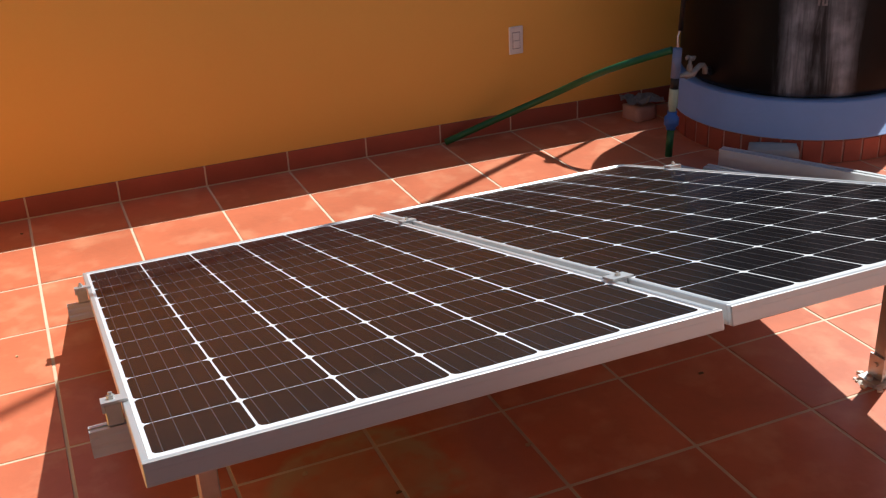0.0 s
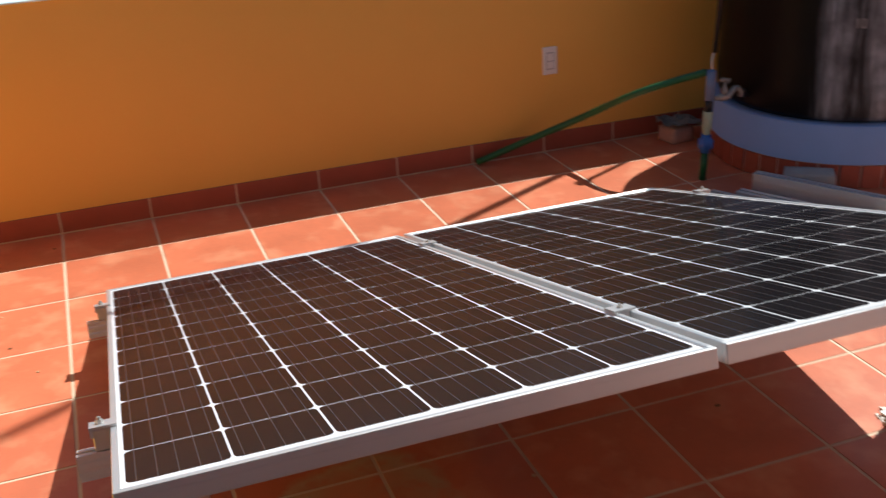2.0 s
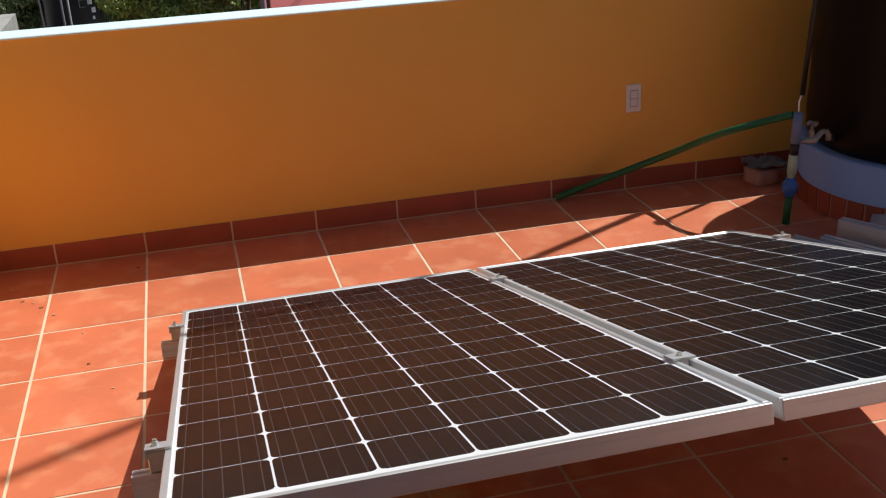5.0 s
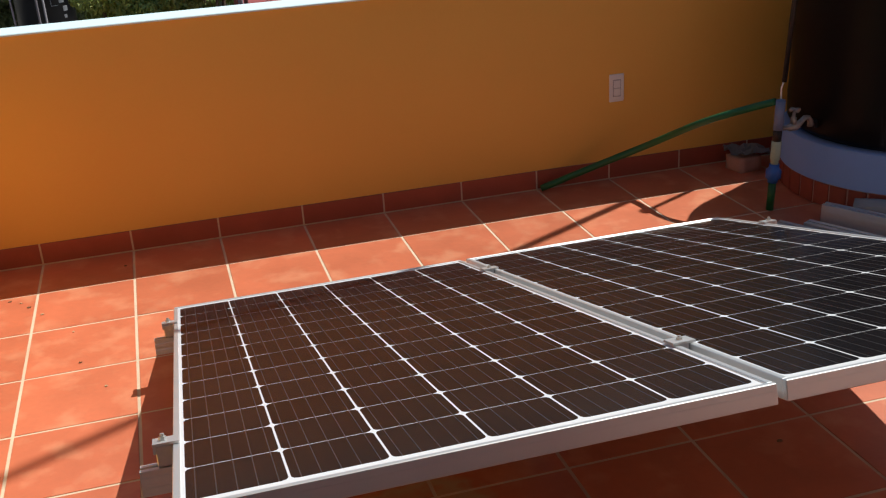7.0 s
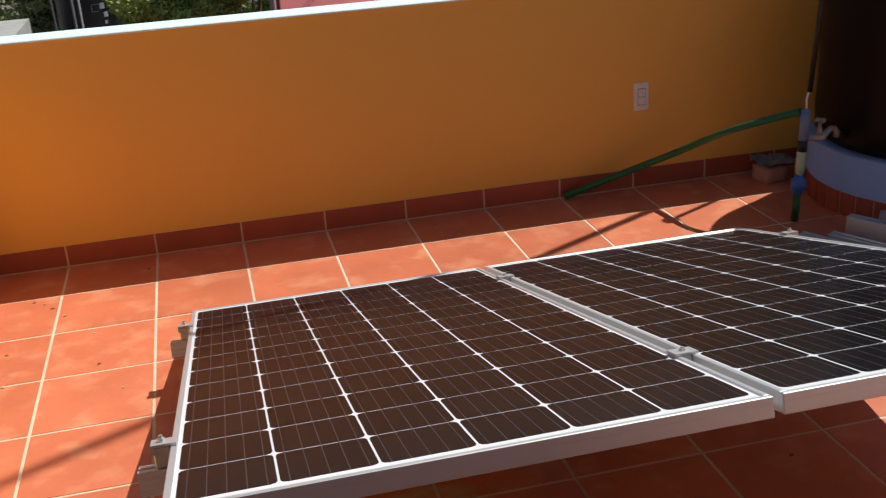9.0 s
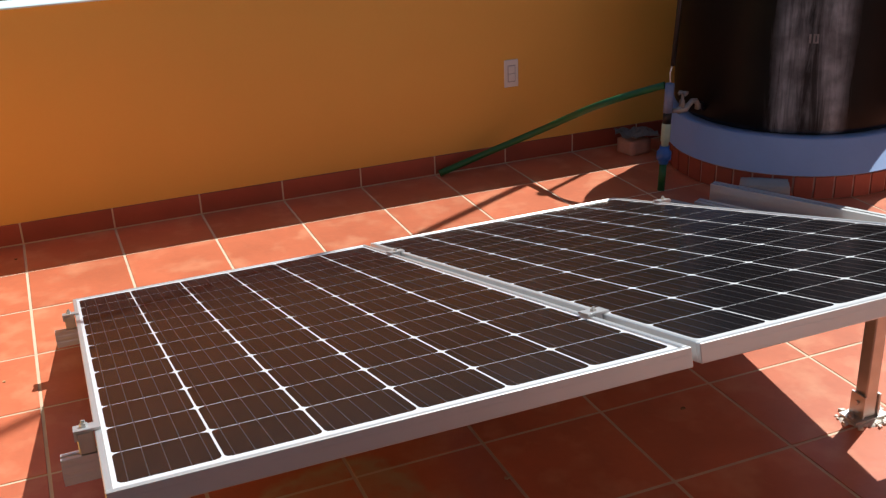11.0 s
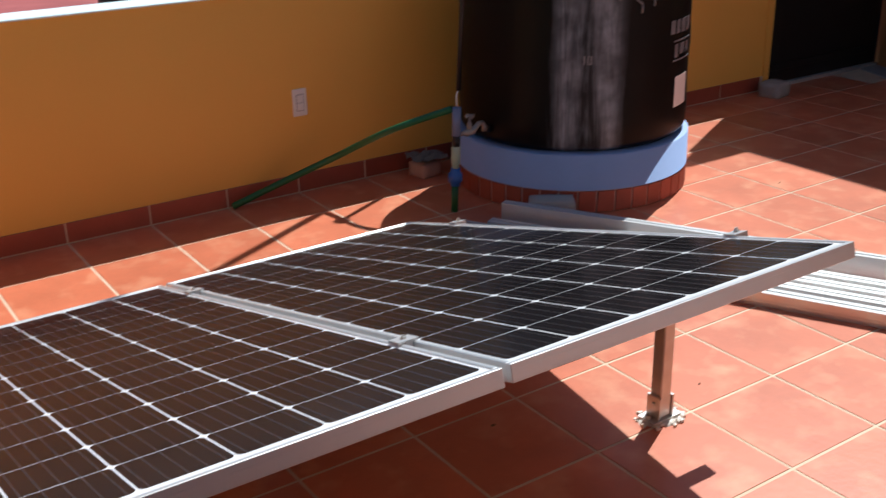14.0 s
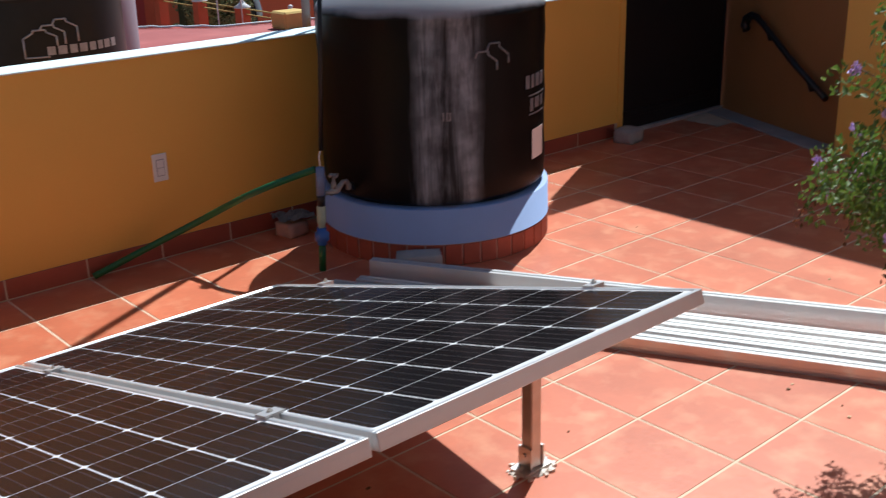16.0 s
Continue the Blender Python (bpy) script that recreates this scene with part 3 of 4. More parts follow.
def logo_lines(a0, z0, s, tall):
    """Three overlapping plain tank outlines; s: degrees for the drawing's width, z in metres."""
    k = s / 100.0
    h = tall / 77 / 0.55
    shape = [(0, 0), (0, 40), (14, 52), (14, 57), (32, 57), (32, 52), (46, 42), (46, 22)]
    out = [[(a0 + x * k, z0 + y * h * 0.62) for x, y in shape] + [],
           [(a0 + x * k, z0 + y * h * 0.62) for x, y in ((24, 57), (28, 66), (44, 66), (44, 61), (58, 50), (58, 24))],
           [(a0 + x * k, z0 + y * h * 0.62) for x, y in ((42, 66), (46, 77), (62, 77), (62, 71), (78, 58), (78, 26))],
           [(a0, z0), (a0 + 34 * k, z0)]]
    return out


base = empty("tank_base", pose(TX, TY, 0), "round base with a red brick-tile foot and a blue painted ring", "tank base")
bm = bmesh.new()
lathe(bm, [(0, 0), (0.5125, 0), (0.5125, 0.096), (0, 0.096)], 72)
part("foot", bm, MORTAR, base)
bm = bmesh.new()
lathe(bm, [(0, 0.0965), (0.516, 0.0965), (0.516, 0.0965), (0.518, 0.099), (0.518, 0.099), (0.516, 0.246), (0.516, 0.246), (0.510, 0.250), (0.510, 0.250), (0, 0.251)], 72)
part("ring", bm, RING, base, "blue painted render ring")
bm = bmesh.new()
block(bm, -0.0355, 0.0355, -0.010, 0.004, 0.003, 0.093)
soften(bm, 0.002)
brick_mesh = mesh_of("brick", bm, BRICK)
for k in range(41):
    a = 2 * math.pi * k / 41
    part("brick", brick_mesh, None, base, m=pose(0.506 * math.cos(a), 0.506 * math.sin(a), 0, 0, 0, math.degrees(a) + 90))

tank = empty("water_tank", pose(TX, TY, 0), "black plastic water tank with chalky streaks on a blue base", "water tank")
bm = bmesh.new()
tank_shape(bm, TR, 0.2515, 1.025)
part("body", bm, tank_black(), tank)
bm = bmesh.new()
lathe(bm, [(0, 1.30), (0.235, 1.30), (0.235, 1.335), (0.2, 1.35), (0, 1.355)], 48)
part("lid", bm, BLACK, tank)
bm = bmesh.new()
curved_lines(bm, TR + 0.004, [line[:-1] + [(line[-1][0], line[-2][1] - 0.035)] for line in logo_lines(-119, 0.705, 34, 0.185)[1:3]], 0.010)
part("printed_mark", bm, DIMGREY, tank, "worn grey outline mark")
bm = bmesh.new()
curved(bm, TR + 0.004, [(-80, -76.5, 0.70, 0.755), (-75, -72, 0.70, 0.755), (-70.5, -66, 0.70, 0.755), (-64.5, -60, 0.70, 0.755),
                        (-77, -58, 0.665, 0.672), (-76, -73, 0.60, 0.655), (-71, -66, 0.61, 0.655), (-64, -60, 0.61, 0.655), (-77, -58, 0.585, 0.592)])
part("printed_lettering", bm, DIMGREY, tank, "worn grey bars of lettering")
bm = bmesh.new()
curved(bm, TR + 0.004, [(-74, -60, 0.39, 0.52)])
part("paper_label", bm, WHITE, tank, "white paper label")
bm = bmesh.new()
curved(bm, TR + 0.0035, [(-126.5, -125.6, 0.615, 0.650), (-124.8, -124, 0.615, 0.650), (-124.8, -122.6, 0.615, 0.62), (-124.8, -122.6, 0.645, 0.650), (-123.3, -122.5, 0.615, 0.650)])
part("embossed_mark", bm, DIMGREY, tank)

# ---- the parapet's switch plate, hose and pipes ----
sw = empty("wall_switch", pose(0.375, 0.010, 0.403), "white wall switch plate on the orange parapet", "switch")
plate = box_part("plate", (-0.034, 0.034, -0.008, -0.0005, -0.060, 0.060), WHITE, sw, bevel=0.003)
# Grey slab paints the shaded gap round the rockers.
box_part("rocker_gap_shade", (-0.0185, 0.0185, -0.0088, -0.0082, -0.037, 0.037), GREY, plate)
box_part("rocker", (-0.0155, 0.0155, -0.0135, -0.0086, -0.033, -0.001), WHITE, plate, bevel=0.002)
box_part("rocker", (-0.0155, 0.0155, -0.0115, -0.0086, 0.001, 0.033), WHITE, plate, bevel=0.002)

PX, PY = 0.748, -0.620
bm = bmesh.new()
HOSE_WAY = [Vector(p) for p in ((-0.19, 0.03, -0.06), (0.008, -0.030, 0.015), (0.200, -0.092, 0.093), (0.415, -0.205, 0.198), (0.552, -0.440, 0.342),
                                (PX + 0.000, PY + 0.006, 0.437), (0.80, -0.85, 0.52))]
pts = []
for p0, p1, p2, p3 in zip(HOSE_WAY, HOSE_WAY[1:], HOSE_WAY[2:], HOSE_WAY[3:]):
    for k in range(8):
        q = k / 8
        pts.append(0.5 * (2 * p1 + (p2 - p0) * q + (2 * p0 - 5 * p1 + 4 * p2 - p3) * q * q + (3 * p1 - p0 - 3 * p2 + p3) * q ** 3))
pts.append(HOSE_WAY[-2])
tube(bm, pts, 0.0145, 10)
thing("garden_hose", bm, HOSE, "green hose rising from the floor to the standpipe", "hose")

stand_pipe = empty("standpipe", pose(PX, PY, 0, 1.3, 1.6, 0), "standpipe with a blue valve and green foot beside the tank", "standpipe")
bm = bmesh.new()
tube(bm, [(0, 0, 0), (0, 0, 0.12)], 0.015, 12)
part("lower_pipe", bm, HOSE, stand_pipe, "green plastic lower pipe")
bm = bmesh.new()
tube(bm, [(0, 0, 0.115), (0, 0, 0.125), (0, 0, 0.135), (0, 0, 0.165), (0, 0, 0.175), (0, 0, 0.19)], [0.02, 0.02, 0.03, 0.03, 0.02, 0.02], 12)
part("valve_body", bm, BLUEPLASTIC, stand_pipe, "blue plastic valve")
bm = bmesh.new()
tube(bm, [(0, 0, 0.185), (0, 0, 0.205), (0, 0, 0.21), (0, 0, 0.28), (0, 0, 0.285)], [0.015, 0.015, 0.019, 0.019, 0.016], 12)
part("union", bm, PALEGREEN, stand_pipe, "pale green plastic union")
bm = bmesh.new()
tube(bm, [(0, 0, 0.283), (0, 0, 0.33)], 0.017, 12)
part("dark_pipe", bm, DARKMETAL, stand_pipe, "dark pipe length")
bm = bmesh.new()
tube(bm, [(0, 0, 0.328), (0, 0, 0.445)], 0.0185, 12)
part("upper_pipe", bm, PIPE, stand_pipe, "blue-grey upper pipe")
bm = bmesh.new()
tube(bm, [(0.018, 0.0, 0.325), (0.05, 0.0, 0.325), (0.06, 0.0, 0.325), (0.10, 0.0, 0.328), (0.125, 0.004, 0.345), (0.15, 0.008, 0.365), (0.175, 0.012, 0.362),
          (0.19, 0.014, 0.34), (0.192, 0.015, 0.315)], [0.012, 0.013, 0.021, 0.021, 0.015, 0.014, 0.014, 0.015, 0.016], 10)
tap = part("tap", bm, TAPMETAL, stand_pipe, "dull metal tap with a curved spout", m=Matrix.Translation((0.004, 0, 0.085)) @ Matrix.Scale(0.76, 4))
bm = bmesh.new()
tube(bm, [(0.08, 0.0, 0.34), (0.08, 0.0, 0.375), (0.08, 0.0, 0.38), (0.08, 0.0, 0.415)], [0.017, 0.015, 0.009, 0.009], 10)
part("bonnet", bm, TAPMETAL, tap)
bm = bmesh.new()
for x, y in ((0.028, 0.0), (0.0, 0.028)):
    tube(bm, [(0.08 - x, -y, 0.413), (0.08 - x * 0.5, -y * 0.5, 0.418), (0.08 + x * 0.5, y * 0.5, 0.418), (0.08 + x, y, 0.413)], [0.010, 0.007, 0.007, 0.010], 8)
part("tap_handle", bm, TAPMETAL, tap, "four-armed tap handle")
bm = bmesh.new()
tube(bm, [(0.19, 0.014, 0.345), (0.23, 0.03, 0.335), (0.245, 0.036, 0.30)], 0.012, 8)
part("outlet", bm, DARKMETAL, tap)
bm = bmesh.new()
tube(bm, [(0.0, 0.0, 0.45), (-0.004, 0.0, 0.49), (0.003, 0.0, 0.515)], 0.0035, 6)
part("cord_end", bm, WHITE, stand_pipe, "white cord end")

bm = bmesh.new()
tube(bm, [(0.006, 0.0, 0.515), (0.018, 0.004, 0.9), (0.030, 0.008, 1.32)], 0.0095, 10)
part("riser_pipe", bm, DARKMETAL, stand_pipe, "thin dark riser pipe")

bm = bmesh.new()
tube(bm, [(1.346, 0.258, -0.5), (1.346, 0.258, 6.0)], 0.021, 10)
thing("conduit_pole", bm, POLEGREY, "thin dark metal pole behind the parapet", "pole")

vent = empty("vent_pipe", pose(1.285, 0.080, TOP + 0.009), "short dark vent pipe with a knob standing on the parapet", "pipe")
bm = bmesh.new()
tube(bm, [(0, 0, 0), (0, 0, 0.66)], 0.0125, 10)
part("shaft", bm, DARKMETAL, vent)
bm = bmesh.new()
lathe(bm, [(0, 0.655), (0.02, 0.655), (0.032, 0.67), (0.03, 0.70), (0.012, 0.715), (0, 0.717)], 14)
part("knob", bm, DARKMETAL, vent)

# stone and rag by the wall, block by the tank base, block by the door
def rough_block(name, at, size, mat, seed, label, category, turn=0):
    rnd = random.Random(seed)
    bm = bmesh.new()
    bmesh.ops.create_cube(bm, size=1.0)
    bmesh.ops.subdivide_edges(bm, edges=bm.edges[:], cuts=3, use_grid_fill=True)
    for v in bm.verts:
        r = max(abs(c) for c in v.co)
        v.co = v.co * (0.86 + 0.14 * r / max(v.co.length, 1e-6)) + Vector([0.03 * (rnd.random() - 0.5) for _ in range(3)])
        v.co = Vector((v.co.x * size[0], v.co.y * size[1], max(v.co.z, -0.47) * size[2]))
    low = min(v.co.z for v in bm.verts)
    for v in bm.verts:
        v.co.z -= low
    for f in bm.faces:
        f.smooth = True
    ob = thing(name, bm, mat, label, category)
    ob.matrix_world = pose(*at, 0, 0, turn)
    return ob


rough_block("broken_brick", (0.926, -0.128, 0.0), (0.115, 0.11, 0.068), MORTAR, 3, "dusty broken brick lying by the wall", "brick", 8)
bm = bmesh.new()
rnd = random.Random(17)
grid = [[bm.verts.new(((i / 8 - 0.5) * 0.20 * (1 - 0.25 * abs(j / 6 - 0.5)), (j / 6 - 0.5) * 0.15 * (1 - 0.3 * abs(i / 8 - 0.4)),
                       0.014 + 0.018 * math.sin(i * 1.3 + j) * math.sin(j * 1.1) + 0.012 * rnd.random())) for j in range(7)] for i in range(9)]
for i in range(8):
    for j in range(6):
        bm.faces.new((grid[i][j], grid[i + 1][j], grid[i + 1][j + 1], grid[i][j + 1]))
bmesh.ops.solidify(bm, geom=bm.faces[:], thickness=0.006)
scrap = thing("plastic_scrap", bm, CONCRETE, "crumpled grey plastic scrap lying on a brick", "scrap")
scrap.matrix_world = pose(0.938, -0.128, 0.069, 0, 0, -14)
rough_block("concrete_block", (0.995, -0.955, 0.0), (0.19, 0.11, 0.10), CONCRETE, 6, "grey concrete block against the tank base", "block", -35)
rough_block("concrete_block", (3.37, -0.13, 0.0), (0.15, 0.13, 0.085), CONCRETE, 7, "rounded grey concrete block beside the black door", "block", 10)

# ---- black door and handrail of the stair house ----
door = empty("door_1", pose(3.47, 0.02, 0), "black painted metal door, closed", "door", kind="structure")
leaf = box_part("door_leaf", (0.012, 1.052, 0.0, 0.045, 0.02, 2.03), DARKMETAL, door, bevel=0.003)
box_part("door_frame", (0.0, 0.012, -0.012, 0.06, 0.0, 2.05), DARKMETAL, door)
box_part("door_frame", (1.052, 1.060, -0.012, 0.06, 0.0, 2.05), DARKMETAL, door)
for z in (0.10, 1.0, 1.9):
    box_part("door_rail", (0.03, 1.03, -0.012, 0.0, z, z + 0.04), DARKMETAL, leaf, bevel=0.002)
box_part("door_sill", (0.0, 1.060, -0.03, 0.06, 0.0, 0.02), CONCRETE, door)
box_thing("threshold_strip", (-0.16, 0.0, -1.22, 0.0, -0.001, 0.006), CONCRETE, "bare concrete strip in the stair recess", "floor strip", kind="structure").matrix_world = RECESS_AT
rail = empty("handrail", RECESS_AT, "black metal handrail on the recess wall", "handrail")
bm = bmesh.new()
tube(bm, [(-0.07, -0.355, 0.575), (-0.07, -0.333, 0.605), (-0.07, -0.350, 0.648), (-0.07, -0.400, 0.674), (-0.07, -0.460, 0.668), (-0.07, -0.540, 0.628), (-0.07, -0.84, 0.456), (-0.07, -1.19, 0.285)],
     [0.024, 0.028, 0.028, 0.024, 0.022, 0.020, 0.020, 0.020], 10)
part("rail_bar", bm, DARKMETAL, rail)
for y, z in ((-0.58, 0.605), (-1.02, 0.365)):
    bm = bmesh.new()
    tube(bm, [(0.0, y, z - 0.06), (-0.05, y, z - 0.06), (-0.07, y, z - 0.01)], 0.011, 8)
    part("bracket", bm, DARKMETAL, rail)

# ---- bundle of spare rails on the floor ----
RD = Vector((0.453, -0.891, 0)).normalized()
RN = Vector((RD.y, -RD.x, 0)) * -1
RANG = math.degrees(math.atan2(RD.y, RD.x))


def spare_rail(off, start, length, z, w, h, label, rib=0.0012, mat=None, turn=0.0):
    way = Matrix.Rotation(radians(turn), 3, "Z") @ RD
    at = Vector((1.012, -1.985, 0)) + RN * off + RD * 0.6 + way * (start - 0.6)
    ob = empty("spare_rail", pose(at.x, at.y, z, 0, 0, RANG + turn), label, "aluminium rail", "spare rails on the floor")
    bm = bmesh.new()
    extrude(bm, channel(w, h, 0.009, 0.014, rib), 0, length)
    part("channel", bm, mat or RAIL, ob)
    bm = bmesh.new()
    block(bm, -0.0006, 0.0006, -w / 2 + 0.003, w / 2 - 0.003, 0.004, h - 0.016)
    part("end_web", bm, STEEL, ob)


for k in range(4):
    spare_rail(0.028 + 0.078 * k, -1.10 - 0.04 * (k % 3), 4.2, 0.0, 0.048, 0.050, "brushed aluminium rail lying in a bundle on the tiles",
               0.0003 if k == 0 else 0.0012, FRAME if k == 0 else RAIL, 0.25 * k)
spare_rail(0.388, -1.09, 4.2, 0.0, 0.040, 0.094, "taller aluminium rail lying beside the bundle on the tiles", 0.0002, FRAME, 1.6)

# ---- flowering shrub ----
def leaf_cloud(bm, centre, radius, count, size, rnd, flat=0.6):
    """Many small folded leaves, thicker towards the middle, with gaps."""
    for _ in range(count):
        while True:
            p = Vector([rnd.uniform(-1, 1) for _ in range(3)])
            if p.length < 1:
                break
        p = Vector((p.x * radius[0], p.y * radius[1], p.z * radius[2])) + Vector(centre)
        s = size * rnd.uniform(0.55, 1.3)
        e = Euler((rnd.uniform(-flat, flat) * 1.6, rnd.uniform(-flat, flat) * 1.6, rnd.uniform(0, 6.3))).to_matrix()
        v = [bm.verts.new(p + e @ Vector(q) * s) for q in ((-0.5, 0, 0), (0, -0.24, 0.06), (0.5, 0, 0), (0, 0.24, 0.06))]
        bm.faces.new((v[0], v[1], v[2]))
        bm.faces.new((v[0], v[2], v[3]))


SX, SY = 1.452, -3.272
shrub = empty("flowering_shrub", pose(SX, SY, 0), "green shrub with small violet flowers in a clay pot", "shrub")
rnd = random.Random(5)
bm = bmesh.new()
lathe(bm, [(0, 0.0), (0.10, 0.0), (0.14, 0.22), (0.155, 0.22), (0.155, 0.26), (0.13, 0.26), (0.12, 0.20), (0, 0.20)], 32)
part("pot", bm, BRICK, shrub, "red clay pot")
stems, leaves, petals, dry = bmesh.new(), bmesh.new(), bmesh.new(), bmesh.new()
for k in range(120):
    a = rnd.uniform(0, 2 * math.pi)
    h = rnd.uniform(-1, 1)
    wide = 0.375 * math.sqrt(1 - 0.72 * h * h) * math.sqrt(rnd.uniform(0.25, 1)) * (1 if h < 0.2 else 1.0 - 0.35 * (h - 0.2))
    tip = Vector((-0.375 + wide * math.cos(a), 0.31 + wide * math.sin(a), 0.925 + 0.315 * h))
    mid = Vector((tip.x * 0.5, tip.y * 0.5, 0.22 + tip.z * 0.66))
    pts = [Vector((0, 0, 0.2)).lerp(mid, q).lerp(mid.lerp(tip, q), q) for q in [i / 7 for i in range(8)]]
    tube(stems, pts, [0.005 - 0.0005 * i for i in range(8)], 5)
    for p in pts[4:]:
        leaf_cloud(leaves, p, (0.058, 0.058, 0.05), 40, 0.025, rnd, 0.9)
    if wide > 0.2 and k % 3 == 0:
        out = tip + Vector((math.cos(a), math.sin(a), 0)) * 0.05 + Vector((0, 0, 0.015))
        tube(stems, [tip, out], 0.002, 4)
        for _ in range(rnd.choice((2, 3))):
            q = out + Vector([rnd.uniform(-0.022, 0.022) for _ in range(3)])
            leaf_cloud(petals, q, (0.012, 0.012, 0.010), 14, 0.019, rnd, 1.0)
    if wide > 0.2 and h < -0.45 and k % 2:
        low = tip + Vector((0.04 * math.cos(a), 0.04 * math.sin(a), -0.09))
        tube(stems, [tip, low], 0.0022, 4)
        leaf_cloud(dry, low, (0.018, 0.018, 0.05), 14, 0.020, rnd, 1.2)
part("branchwork", stems, BARK, shrub, kind="stuff")
part("foliage", leaves, LEAF, shrub, kind="stuff")
part("blossom", petals, FLOWER, shrub, "small violet flowers", kind="stuff")
part("dry_sprigs", dry, DIRT, shrub, "dry brown hanging sprigs", kind="stuff")

# ---- beyond the parapet ----
box_thing("ground", (-400, 400, -400, 400, -3.4, -3.2), GROUND, "dusty ground of the neighbourhood below", "ground", kind="structure")
house = empty("own_house", pose(0, 0, 0), "plain orange house walls under the roof terrace", "house")
box_part("wall", (WEST - 0.14, 5.2, SOUTH - 0.14, 0.15, -3.2, -0.205), ORANGE, house)

roof = empty("neighbour_roof", pose(0, 0, 0), "flat roof painted red with a pale edge strip", "roof")
EDGE = [(-0.90, 7.18), (0.52, 7.92), (1.94, 8.70), (3.90, 7.60), (4.60, 6.85), (9.0, 5.6)]
bm = bmesh.new()
ring = [(-0.60, 0.5), (9.0, 0.5)] + EDGE[:0:-1] + [(-0.60, 7.34)]
top = [bm.verts.new((x, y, -0.03)) for x, y in ring]
low = [bm.verts.new((x, y, -3.2)) for x, y in ring]
bm.faces.new(top)
for k in range(len(ring)):
    bm.faces.new((low[k], low[(k + 1) % len(ring)], top[(k + 1) % len(ring)], top[k]))
part("slab", bm, ROOFRED, roof)
bm = bmesh.new()
pts = []
for (x0, y0), (x1, y1) in zip(EDGE, EDGE[1:]):
    for k in range(10):
        s = k / 10
        pts.append((x0 + (x1 - x0) * s, y0 + (y1 - y0) * s - 0.05, -0.005 + 0.006 * math.sin(k * 2.1 + x0)))
tube(bm, pts, 0.013, 6)
part("edge_strip", bm, CAP, roof, "pale edge strip")

add_dust_and_glare(GREYTANK, 1.06, 1.10, (0.20, 0.20, 0.20))
ntank = empty("neighbour_water_tank", pose(0.615, 1.86, -0.05), "large black water tank with a pale mark on a roof", "water tank")
bm = bmesh.new()
lathe(bm, [(0, 0.0), (0.46, 0.0), (0.485, 0.03)] + [(0.485, 0.04 + 0.1 * k) for k in range(11)] + [(0.485, 1.050), (0.486, 1.052), (0.490, 1.056), (0.490, 1.068), (0.487, 1.073),
           (0.484, 1.075), (0.27, 1.212), (0.268, 1.215), (0.267, 1.248), (0.262, 1.252), (0, 1.262)], 72)
part("body", bm, GREYTANK, ntank)
for k in range(12):
    a = 2 * math.pi * k / 12 + 0.2
    bm = bmesh.new()
    tube(bm, [(0.465 * math.cos(a), 0.465 * math.sin(a), 1.071), (0.285 * math.cos(a), 0.285 * math.sin(a), 1.188)], [0.022, 0.018], 8)
    part("shoulder_rib", bm, GREYTANK, ntank)
bm = bmesh.new()
curved_lines(bm, 0.488, logo_lines(-117, 0.765, 42, 0.165), 0.012)
part("printed_mark", bm, GREY, ntank, "pale outline mark")
x = -104.0
for w in (6.4, 7.2, 6.4, 7.0, 6.4, 5.4, 7.0, 6.0):
    bm = bmesh.new()
    curved(bm, 0.488, [(x, x + w * 0.74, 0.772, 0.816)])
    part("lettering_bar", bm, GREY, ntank)
    x += w
bm = bmesh.new()
lathe(bm, [(0, 0), (0.30, 0), (0.32, 0.05), (0.33, 0.9), (0.31, 1.1), (0.2, 1.25), (0, 1.3)], 40)
drum = thing("lilac_tank", bm, LILAC, "lilac-grey round tank behind the black tank", "water tank")
drum.matrix_world = pose(1.20, 2.55, -0.05)

stank = empty("far_water_tank", pose(-2.655, 9.5, -0.80), "small black water tank among the trees", "water tank")
bm = bmesh.new()
lathe(bm, [(0, 0), (0.32, 0), (0.34, 0.02), (0.34, 0.80), (0.36, 0.81), (0.36, 0.84), (0.19, 0.99), (0.19, 1.03), (0, 1.05)], 40)
part("body", bm, GREYTANK, stank)
bm = bmesh.new()
lathe(bm, [(0, 0), (0.045, 0), (0.045, 0.05), (0, 0.05)], 12)
part("inlet_cap", bm, BLACK, stank, m=pose(0.17, -0.22, 0.88))
for span in ((-74, -60, 0.66, 0.665), (-74, -73, 0.58, 0.66), (-74, -60, 0.575, 0.58), (-57, -46, 0.60, 0.67), (-50, -40, 0.50, 0.56), (-50, -44, 0.42, 0.46)):
    bm = bmesh.new()
    curved(bm, 0.341, [span])
    part("printed_mark", bm, GREY, stank)
box_part("platform", (-0.7, 0.7, -0.5, 0.5, -2.3, -0.002), CONCRETE, stank)
bm = bmesh.new()
tube(bm, [(-2.95, 9.0, -0.9), (-2.985, 9.0, 0.17), (-2.76, 9.0, 0.21)], 0.011, 8)
thing("water_pipe", bm, LILAC, "pale bent pipe beside the far tank", "pipe")

